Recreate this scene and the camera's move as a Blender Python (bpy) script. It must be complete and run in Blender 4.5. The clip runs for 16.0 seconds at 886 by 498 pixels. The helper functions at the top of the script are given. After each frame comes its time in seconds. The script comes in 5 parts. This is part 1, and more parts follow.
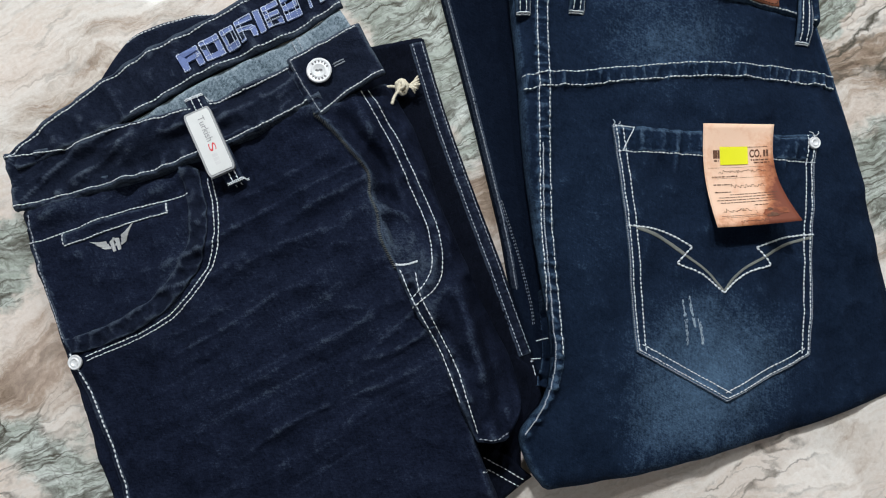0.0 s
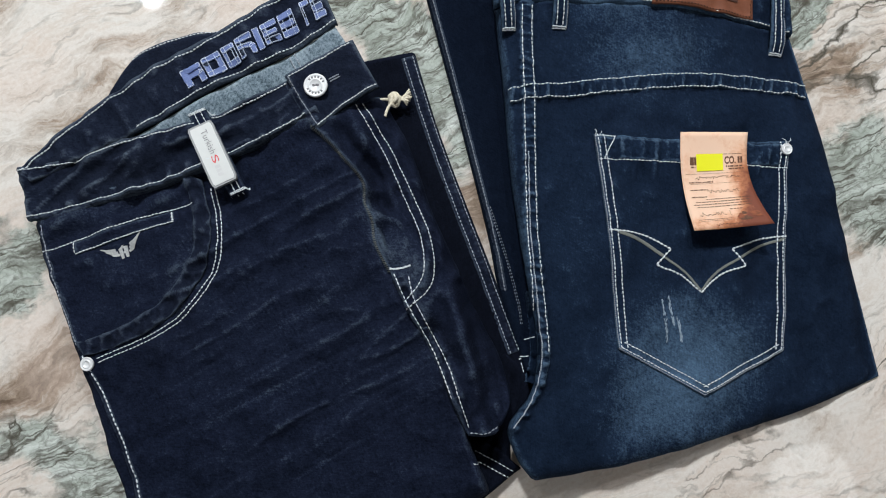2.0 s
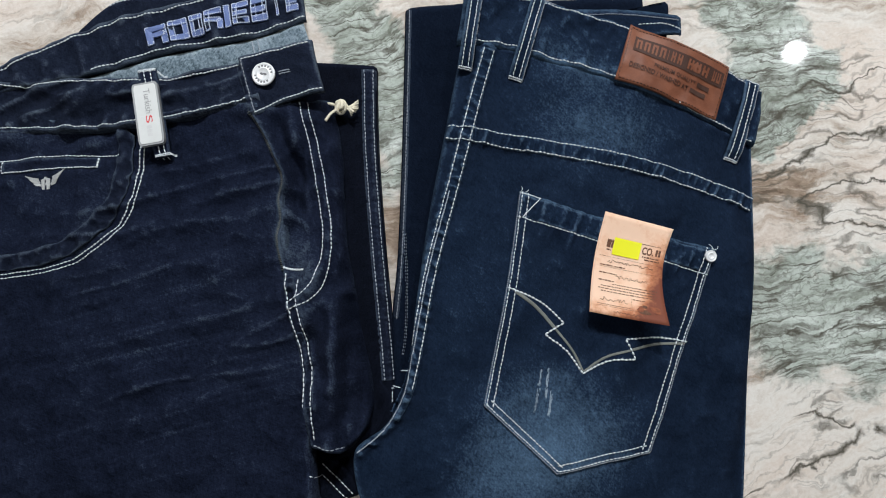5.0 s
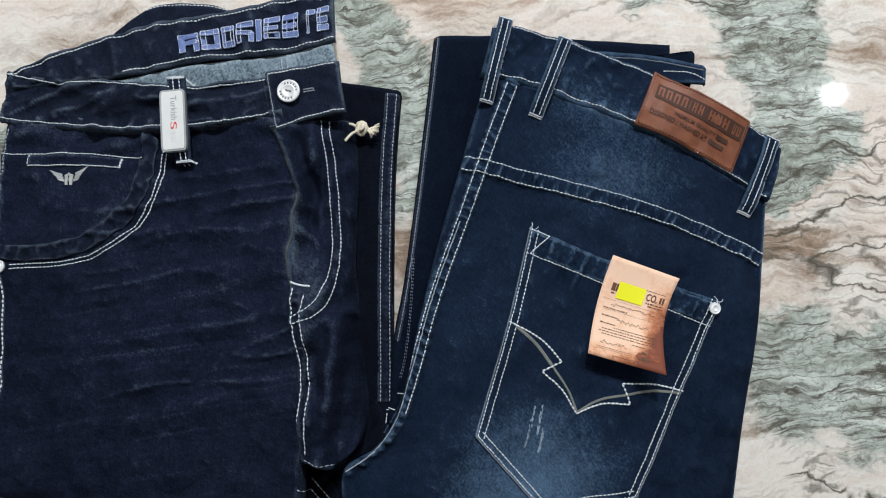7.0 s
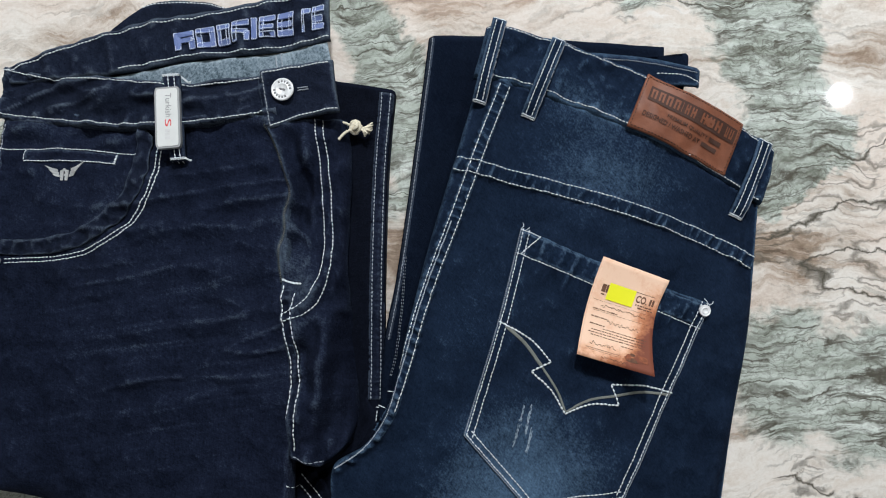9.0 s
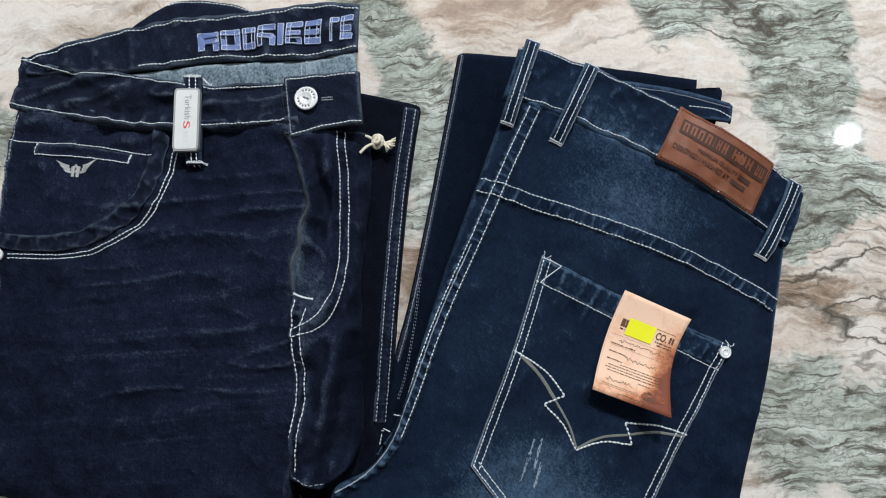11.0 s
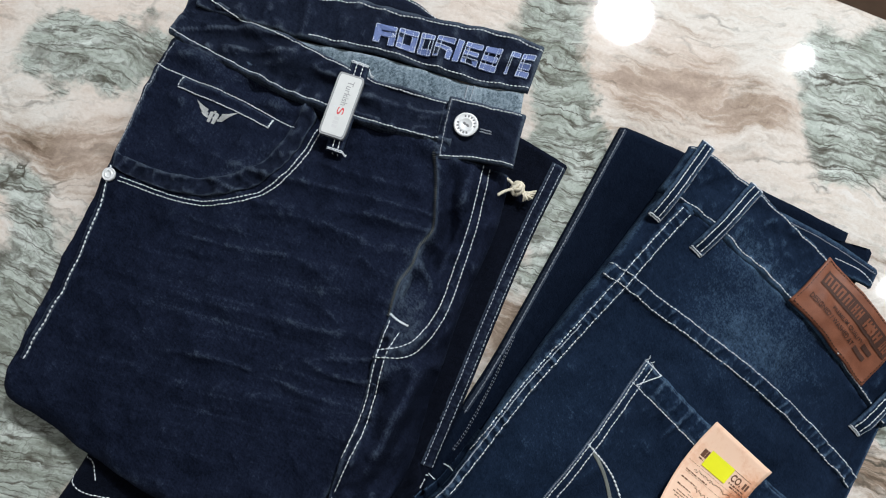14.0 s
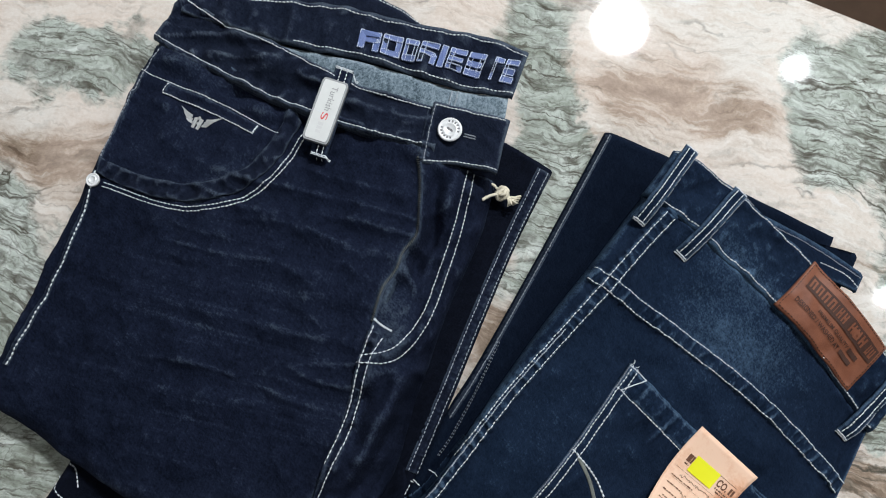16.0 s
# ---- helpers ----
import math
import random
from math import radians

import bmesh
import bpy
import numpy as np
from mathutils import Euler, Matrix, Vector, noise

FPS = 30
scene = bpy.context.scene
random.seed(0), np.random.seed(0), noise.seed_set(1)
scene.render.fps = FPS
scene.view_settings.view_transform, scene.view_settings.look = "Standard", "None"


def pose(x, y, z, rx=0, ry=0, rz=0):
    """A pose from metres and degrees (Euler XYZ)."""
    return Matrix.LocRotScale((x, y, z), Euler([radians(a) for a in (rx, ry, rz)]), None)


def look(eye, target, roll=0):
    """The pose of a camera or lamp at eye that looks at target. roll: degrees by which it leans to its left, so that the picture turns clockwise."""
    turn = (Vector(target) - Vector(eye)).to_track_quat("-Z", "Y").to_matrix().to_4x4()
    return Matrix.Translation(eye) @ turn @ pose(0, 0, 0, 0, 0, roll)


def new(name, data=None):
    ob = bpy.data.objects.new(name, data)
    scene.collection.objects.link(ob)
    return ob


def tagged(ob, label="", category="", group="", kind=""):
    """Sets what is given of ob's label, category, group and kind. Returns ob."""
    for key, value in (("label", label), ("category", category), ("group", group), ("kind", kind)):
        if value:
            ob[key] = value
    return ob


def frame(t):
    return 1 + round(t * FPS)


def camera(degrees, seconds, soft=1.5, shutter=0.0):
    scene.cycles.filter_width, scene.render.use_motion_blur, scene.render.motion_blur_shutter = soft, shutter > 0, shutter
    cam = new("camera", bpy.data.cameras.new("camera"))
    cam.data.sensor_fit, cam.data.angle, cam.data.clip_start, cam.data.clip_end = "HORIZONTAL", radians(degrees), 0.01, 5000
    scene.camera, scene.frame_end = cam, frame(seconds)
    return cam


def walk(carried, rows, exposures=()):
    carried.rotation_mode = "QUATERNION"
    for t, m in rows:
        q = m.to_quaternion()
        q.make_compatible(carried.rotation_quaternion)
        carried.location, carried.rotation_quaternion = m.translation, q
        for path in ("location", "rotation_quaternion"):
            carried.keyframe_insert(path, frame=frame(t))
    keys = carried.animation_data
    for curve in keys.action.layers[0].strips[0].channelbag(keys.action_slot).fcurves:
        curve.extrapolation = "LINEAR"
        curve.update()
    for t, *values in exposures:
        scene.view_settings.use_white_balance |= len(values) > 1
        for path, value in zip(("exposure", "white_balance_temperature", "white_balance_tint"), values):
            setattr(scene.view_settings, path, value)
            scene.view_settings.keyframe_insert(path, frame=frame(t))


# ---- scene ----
cam = camera(57.6, 16.0, soft=1.1)
PATH = [
    (0, (0.064, 0.037, 0.606), (0.074, 0.275, -1.38), 11.6),
    (0.5, (0.06, 0.03, 0.62), (0.071, 0.264, -1.366), 12.0),
    (1, (0.067, 0.034, 0.633), (0.082, 0.265, -1.354), 13.0),
    (1.5, (0.068, 0.038, 0.635), (0.078, 0.277, -1.35), 11.3),
    (2, (0.068, 0.038, 0.638), (0.083, 0.274, -1.348), 12.3),
    (2.5, (0.082, 0.044, 0.644), (0.107, 0.286, -1.341), 14.4),
    (3, (0.116, 0.064, 0.65), (0.141, 0.3, -1.336), 14.5),
    (3.5, (0.143, 0.081, 0.651), (0.144, 0.322, -1.335), 10.4),
    (4, (0.151, 0.083, 0.645), (0.106, 0.317, -1.34), 3.9),
    (4.2, (0.156, 0.083, 0.645), (0.097, 0.313, -1.341), 2.5),
    (6.3, (0.173, 0.102, 0.643), (0.026, 0.285, -1.344), -9.4),
    (6.5, (0.173, 0.105, 0.646), (0.022, 0.288, -1.34), -10.3),
    (7, (0.172, 0.106, 0.653), (0.013, 0.301, -1.331), -9.9),
    (7.5, (0.175, 0.109, 0.656), (0.017, 0.303, -1.329), -9.9),
    (8, (0.178, 0.108, 0.657), (0.014, 0.295, -1.327), -12.0),
    (8.5, (0.178, 0.108, 0.654), (0.016, 0.294, -1.331), -11.8),
    (8.7, (0.181, 0.113, 0.656), (0.013, 0.291, -1.329), -13.8),
    (10.8, (0.167, 0.115, 0.648), (0.007, 0.329, -1.334), -4.4),
    (11, (0.161, 0.112, 0.64), (-0.013, 0.325, -1.341), -5.7),
    (11.5, (0.127, 0.107, 0.633), (-0.042, 0.319, -1.349), 0.3),
    (12, (0.1, 0.103, 0.62), (-0.06, 0.321, -1.362), 9.1),
    (12.5, (0.083, 0.092, 0.619), (-0.087, 0.307, -1.362), 11.0),
    (13, (0.077, 0.086, 0.619), (-0.096, 0.294, -1.362), 12.0),
    (13.5, (0.077, 0.084, 0.619), (-0.098, 0.294, -1.363), 12.8),
    (14, (0.074, 0.084, 0.622), (-0.106, 0.296, -1.359), 12.1),
    (14.5, (0.075, 0.083, 0.619), (-0.108, 0.299, -1.361), 12.2),
    (15, (0.078, 0.083, 0.619), (-0.118, 0.31, -1.358), 11.6),
    (15.5, (0.084, 0.09, 0.62), (-0.114, 0.317, -1.358), 11.3),
    (16, (0.084, 0.09, 0.621), (-0.116, 0.32, -1.356), 11.3),
]
walk(cam, [(t, look(eye, target, roll)) for t, eye, target, roll in PATH])

# ---- light ----
from mathutils.bvhtree import BVHTree

CEIL = 2.15
FLOOR = -0.92
world = bpy.data.worlds.new("world")
scene.world = world
world.use_nodes = True
world.node_tree.nodes["Background"].inputs[0].default_value = (0.75, 0.85, 1.0, 1)
world.node_tree.nodes["Background"].inputs[1].default_value = 0.03
scene.view_settings.exposure = 0.0


# ---- materials ----
class Mat:
    """A small node builder round one principled material."""

    def __init__(self, name, rough=0.6, metal=0.0, spec=0.5):
        self.m = bpy.data.materials.new(name)
        self.m.use_nodes = True
        self.t = self.m.node_tree
        self.b = self.t.nodes["Principled BSDF"]
        self.b.inputs["Roughness"].default_value = rough
        self.b.inputs["Metallic"].default_value = metal
        self.b.inputs["Specular IOR Level"].default_value = spec
        self.co = self.t.nodes.new("ShaderNodeTexCoord").outputs["Object"]

    def link(self, a, b):
        self.t.links.new(a, b)

    def put(self, socket, value):
        if hasattr(value, "is_linked"):
            self.link(value, socket)
        elif isinstance(value, tuple) and len(value) == 3 and socket.type == "RGBA":
            socket.default_value = (*value, 1)
        else:
            socket.default_value = value

    def mapping(self, scale=(1, 1, 1), turn=0.0, vec=None, loc=(0, 0, 0)):
        """Coordinates turned first, then scaled and moved."""
        vec = vec or self.co
        if turn:
            n = self.t.nodes.new("ShaderNodeMapping")
            self.link(vec, n.inputs[0])
            n.inputs["Rotation"].default_value = (0, 0, radians(turn))
            vec = n.outputs[0]
        n = self.t.nodes.new("ShaderNodeMapping")
        self.link(vec, n.inputs[0])
        n.inputs["Scale"].default_value = scale
        n.inputs["Location"].default_value = loc
        return n.outputs[0]

    def noise(self, scale, detail=3.0, rough=0.55, vec=None, distort=0.0, colour=False):
        n = self.t.nodes.new("ShaderNodeTexNoise")
        self.link(vec or self.co, n.inputs["Vector"])
        for key, v in (("Scale", scale), ("Detail", detail), ("Roughness", rough), ("Distortion", distort)):
            n.inputs[key].default_value = v
        return n.outputs["Color" if colour else "Fac"]

    def math(self, op, a, b=0.0, c=0.0):
        n = self.t.nodes.new("ShaderNodeMath")
        n.operation = op
        for s, v in zip(n.inputs, (a, b, c)):
            self.put(s, v)
        return n.outputs[0]

    def ramp(self, fac, *stops, ease="LINEAR"):
        n = self.t.nodes.new("ShaderNodeValToRGB")
        n.color_ramp.interpolation = ease
        while len(n.color_ramp.elements) < len(stops):
            n.color_ramp.elements.new(0.5)
        for e, (p, c) in zip(n.color_ramp.elements, stops):
            e.position = p
            e.color = (*c, 1) if isinstance(c, tuple) else (c, c, c, 1)
        self.link(fac, n.inputs[0])
        return n.outputs[0]

    def mix(self, fac, a, b, mode="MIX"):
        n = self.t.nodes.new("ShaderNodeMix")
        n.data_type, n.blend_type = "RGBA", mode
        self.put(n.inputs[0], fac)
        self.put(n.inputs[6], a)
        self.put(n.inputs[7], b)
        return n.outputs[2]

    def vadd(self, a, b, scale):
        n = self.t.nodes.new("ShaderNodeVectorMath")
        n.operation = "MULTIPLY_ADD"
        self.link(b, n.inputs[0])
        n.inputs[1].default_value = (scale, scale, scale)
        self.link(a, n.inputs[2])
        return n.outputs[0]

    def spot(self, centre, radius, turn=0.0, stretch=(1, 1), vec=None):
        """1 at the centre of a soft worn patch, 0 at its rim."""
        sx, sy = 1 / (radius * stretch[0]), 1 / (radius * stretch[1])
        shift = self.t.nodes.new("ShaderNodeVectorMath")
        shift.operation = "SUBTRACT"
        self.link(vec or self.co, shift.inputs[0])
        shift.inputs[1].default_value = (centre[0], centre[1], 0)
        v = self.mapping((1, 1, 0), -turn, shift.outputs[0])
        v = self.mapping((sx, sy, 0), 0, v)
        n = self.t.nodes.new("ShaderNodeTexGradient")
        n.gradient_type = "SPHERICAL"
        self.link(v, n.inputs[0])
        return n.outputs["Fac"]

    def bump(self, height, strength=0.5, dist=0.001):
        n = self.t.nodes.new("ShaderNodeBump")
        n.inputs["Strength"].default_value = strength
        n.inputs["Distance"].default_value = dist
        self.link(height, n.inputs["Height"])
        self.link(n.outputs[0], self.b.inputs["Normal"])

    def colour(self, c):
        self.put(self.b.inputs["Base Color"], c)
        return self


def denim(name, dark, mid, light, spots=(), turn=30.0, base_fade=0.36, wear=0.26, whiskers=None, grain=1.0, rib=1300):
    """Twill: slubby warp threads, cloudy dye, and worn patches where the wash took the dye out."""
    d = Mat(name, rough=0.9, spec=0.04)
    warp = d.noise(1.0, 3.0, 0.65, d.mapping((900, 170, 200), -turn))
    weft = d.noise(1.0, 3.0, 0.65, d.mapping((190, 1000, 200), -turn))
    twill = d.noise(1.0, 2.0, 0.5, d.mapping((rib, rib * 0.12, 200), -turn - 55))
    fine = d.noise(560.0, 4.0, 0.75)
    cloud = d.math("ADD", d.math("MULTIPLY", d.noise(28.0, 5.0, 0.65), 0.55), d.math("MULTIPLY", d.noise(330.0, 4.0, 0.75), 0.45))
    cloud = d.ramp(cloud, (0.28, 0.0), (0.74, 1.0))
    fade = d.math("MULTIPLY", cloud, base_fade)
    for centre, radius, amount, ang, stretch in spots:
        fade = d.math("ADD", fade, d.math("MULTIPLY", d.spot(centre, radius, ang, stretch), amount))
    worn = d.t.nodes.new("ShaderNodeNewGeometry").outputs["Pointiness"]
    worn = d.ramp(worn, (0.505, 0.0), (0.56, 1.0))
    fade = d.math("ADD", fade, d.math("MULTIPLY", worn, wear))
    if whiskers:
        centre, radius, ang = whiskers
        streak = d.noise(1.0, 4.0, 0.6, d.mapping((8.0, 130.0, 20.0), -ang, d.vadd(d.co, d.noise(14.0, 2.0, 0.5, colour=True), 0.006)))
        streak = d.math("MULTIPLY", d.ramp(streak, (0.50, 0.0), (0.70, 1.0)), d.spot(centre, radius, ang, (1.0, 0.9)))
        fade = d.math("ADD", fade, d.math("MULTIPLY", streak, 0.24))
    thread = d.math("ADD", d.math("MULTIPLY", warp, 0.4), d.math("ADD", d.math("MULTIPLY", weft, 0.25), d.math("MULTIPLY", twill, 0.35)))
    rough = d.math("ADD", d.math("MULTIPLY", d.math("SUBTRACT", thread, 0.5), 1.6), d.math("MULTIPLY", d.math("SUBTRACT", fine, 0.5), 1.3))
    fade = d.math("ADD", fade, d.math("MULTIPLY", rough, d.math("MULTIPLY", d.math("ADD", 0.30, d.math("MULTIPLY", fade, 0.55)), grain)))
    d.colour(d.ramp(fade, (0.0, dark), (0.32, mid), (1.0, light)))
    d.bump(d.math("ADD", thread, d.math("MULTIPLY", fine, 0.8)), 0.8, 0.0010)
    return d.m


BLACK_DENIM = denim("black_navy_denim", (0.0034, 0.0052, 0.0118), (0.0116, 0.0162, 0.0340), (0.080, 0.11, 0.15),
                    [((0.047, 0.093), 0.042, 0.34, -55, (1.2, 0.5)), ((0.014, 0.126), 0.020, 0.26, -70, (1.3, 0.5)), ((0.028, 0.100), 0.018, 0.24, -55, (1.2, 0.5)), ((0.068, 0.050), 0.030, 0.20, -52, (1.5, 0.4)), ((-0.112, 0.060), 0.045, 0.16, 80, (1.3, 0.4)), ((-0.02, 0.05), 0.16, 0.06, 30, (1, 1)),
                     ((-0.17, 0.12), 0.12, 0.20, 33, (1.2, 0.35)), ((-0.15, 0.20), 0.10, 0.16, 42, (1.3, 0.4)), ((-0.03, 0.20), 0.06, 0.10, 40, (1, 0.8)), ((-0.155, 0.055), 0.07, 0.10, 35, (1.2, 0.8)), ((0.09, 0.02), 0.05, 0.06, -55, (1, 1))], whiskers=((-0.01, -0.03), 0.19, 38), turn=38, base_fade=0.30, wear=0.30, grain=1.35)
BLUE_DENIM = denim("blue_faded_denim", (0.0036, 0.0078, 0.0180), (0.0112, 0.0212, 0.0445), (0.10, 0.175, 0.275),
                   [((0.270, 0.055), 0.088, 0.54, 20, (1.0, 0.8)), ((0.215, 0.29), 0.085, 0.32, 10, (1.2, 0.7)),
                    ((0.25, 0.005), 0.065, 0.28, 20, (1.2, 0.7)), ((0.18, 0.15), 0.16, 0.08, 0, (1, 1)), ((0.16, 0.325), 0.05, 0.2, 10, (1.6, 0.6))], turn=12, base_fade=0.32, grain=0.95, wear=0.36)
# no fade, and darkened for the shade the black pair's lower folds lie in
BLACK_PLAIN = denim("black_navy_shaded_unfaded_denim", (0.0025, 0.0035, 0.007), (0.0085, 0.0115, 0.023), (0.06, 0.08, 0.11), [], turn=-52, base_fade=0.14, wear=0.12)
DEEP_DENIM = denim("dark_blue_unfaded_denim", (0.0025, 0.0050, 0.012), (0.0085, 0.0150, 0.031), (0.07, 0.12, 0.19), [], turn=12, base_fade=0.14, wear=0.12)
ROPED_BLACK = denim("roped_black_denim", (0.0036, 0.0055, 0.0118), (0.0135, 0.0185, 0.0355), (0.085, 0.112, 0.150), [], turn=38, base_fade=0.38, wear=0.40)
ROPED_BLUE = denim("roped_blue_denim", (0.0036, 0.0080, 0.0185), (0.0120, 0.0235, 0.0490), (0.105, 0.170, 0.255), [], turn=12, base_fade=0.38, wear=0.42)
BAND_DENIM = denim("creased_black_denim", (0.0036, 0.0055, 0.0118), (0.0150, 0.0205, 0.0385), (0.105, 0.135, 0.175), [], turn=38, base_fade=0.36, wear=0.45)
INNER_DENIM = denim("pale_inner_denim", (0.05, 0.075, 0.095), (0.18, 0.235, 0.28), (0.42, 0.50, 0.56), [], turn=-10, base_fade=0.6, grain=2.2, rib=420)


def plain(name, c, rough=0.6, metal=0.0, spread=0.15, scale=300.0, bump=0.25, spec=0.5):
    p = Mat(name, rough, metal, spec)
    n = p.noise(scale, 4.0, 0.6)
    low = tuple(v * (1 - spread) for v in c)
    high = tuple(min(1, v * (1 + spread)) for v in c)
    p.colour(p.ramp(n, (0.25, low), (0.75, high)))
    p.bump(n, bump, 0.0004)
    return p.m


THREAD = plain("white_thread", (0.68, 0.72, 0.78), 0.7, spread=0.35, scale=1200, bump=0.6)
DIM_THREAD = plain("grey_thread", (0.25, 0.275, 0.32), 0.8, spread=0.4, scale=1200, bump=0.6)
PALE_GREY_THREAD = plain("pale_grey_thread", (0.36, 0.40, 0.46), 0.8, spread=0.4, scale=1200, bump=0.6)
OLIVE_THREAD = plain("olive_grey_thread", (0.16, 0.17, 0.155), 0.8, spread=0.3, scale=1500, bump=0.8)
BLUE_THREAD = plain("lavender_thread", (0.115, 0.165, 0.36), 0.6, spread=0.3, scale=1500, bump=0.8)
PALE_THREAD = plain("pale_lavender_thread", (0.60, 0.66, 0.82), 0.6, spread=0.3, scale=1500, bump=0.8)
SILVER_THREAD = plain("silver_thread", (0.42, 0.43, 0.43), 0.5, spread=0.3, scale=1500, bump=0.8)
STRING = plain("cream_string", (0.72, 0.66, 0.52), 0.9, spread=0.2, scale=900, bump=0.9)
METAL = plain("white_enamelled_metal", (0.76, 0.77, 0.78), 0.38, 0.12, spread=0.06, scale=500, bump=0.1)
LABEL_PRINT = plain("faded_grey_print", (0.30, 0.30, 0.31), 0.6, spread=0.15)
GREY_PRINT = plain("grey_print", (0.16, 0.16, 0.17), 0.6, spread=0.2)
RED_PRINT = plain("red_print", (0.65, 0.03, 0.04), 0.5, spread=0.1)
PALE_PRINT = plain("pale_grey_print", (0.62, 0.62, 0.62), 0.6, spread=0.05)
WHITE_LABEL = plain("white_rubber_label", (0.66, 0.67, 0.66), 0.35, spread=0.05, scale=90, bump=0.08)
LABEL_RIM = plain("grey_label_rim", (0.30, 0.31, 0.32), 0.35, spread=0.12, scale=90, bump=0.05)
YELLOW = plain("fluorescent_yellow_sticker", (0.85, 0.83, 0.01), 0.55, spread=0.04, scale=60, bump=0.05)
BROWN_PRINT = plain("brown_ink", (0.13, 0.055, 0.03), 0.8, spread=0.4, scale=700)
BURN_PRINT = plain("rust_ink", (0.24, 0.07, 0.03), 0.8, spread=0.5, scale=500)
TOOLED = plain("burnt_leather_stamp", (0.055, 0.022, 0.014), 0.7, spread=0.3, scale=700, bump=0.6)
SCUFF = plain("whitish_worn_thread", (0.26, 0.33, 0.40), 0.9, spread=0.4, scale=1200)
WALL_PAINT = plain("beige_wall_paint", (0.42, 0.40, 0.37), 0.7, spread=0.03, scale=20, bump=0.1)
CEILING_PAINT = plain("white_ceiling_paint", (0.80, 0.80, 0.79), 0.8, spread=0.02, scale=20, bump=0.1)
BROWN_TILE = plain("dark_brown_floor_tile", (0.06, 0.035, 0.022), 0.25, spread=0.4, scale=8, bump=0.05)
WOOD = plain("dark_counter_laminate", (0.11, 0.065, 0.04), 0.4, spread=0.3, scale=14, bump=0.1)
LAMP_RIM = plain("white_lamp_rim", (0.8, 0.8, 0.8), 0.4, spread=0.02)


def leather():
    p = Mat("tan_leather", 0.5, spec=0.35)
    grain = p.noise(1400, 3.0, 0.6)
    cloud = p.noise(60, 4.0, 0.6)
    p.colour(p.ramp(p.math("ADD", p.math("MULTIPLY", cloud, 0.7), p.math("MULTIPLY", grain, 0.3)), (0.3, (0.135, 0.045, 0.024)), (0.7, (0.265, 0.098, 0.054))))
    p.bump(grain, 0.5, 0.0003)
    return p.m


def kraft():
    """Printed tag paper: pale peach, rust stains down one side and along the foot."""
    p = Mat("peach_tag_paper", 0.7, spec=0.25)
    cloud = p.noise(55, 5.0, 0.65)
    speck = p.noise(420, 4.0, 0.7)
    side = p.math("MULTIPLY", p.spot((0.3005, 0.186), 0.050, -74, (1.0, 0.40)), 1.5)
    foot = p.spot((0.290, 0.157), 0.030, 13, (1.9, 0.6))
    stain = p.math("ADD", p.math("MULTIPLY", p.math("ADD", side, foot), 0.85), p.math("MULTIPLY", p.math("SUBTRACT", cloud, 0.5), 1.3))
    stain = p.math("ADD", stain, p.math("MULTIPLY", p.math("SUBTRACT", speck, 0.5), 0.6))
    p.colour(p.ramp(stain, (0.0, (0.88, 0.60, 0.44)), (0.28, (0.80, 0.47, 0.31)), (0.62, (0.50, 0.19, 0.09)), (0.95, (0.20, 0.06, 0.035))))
    p.bump(speck, 0.15, 0.0003)
    return p.m


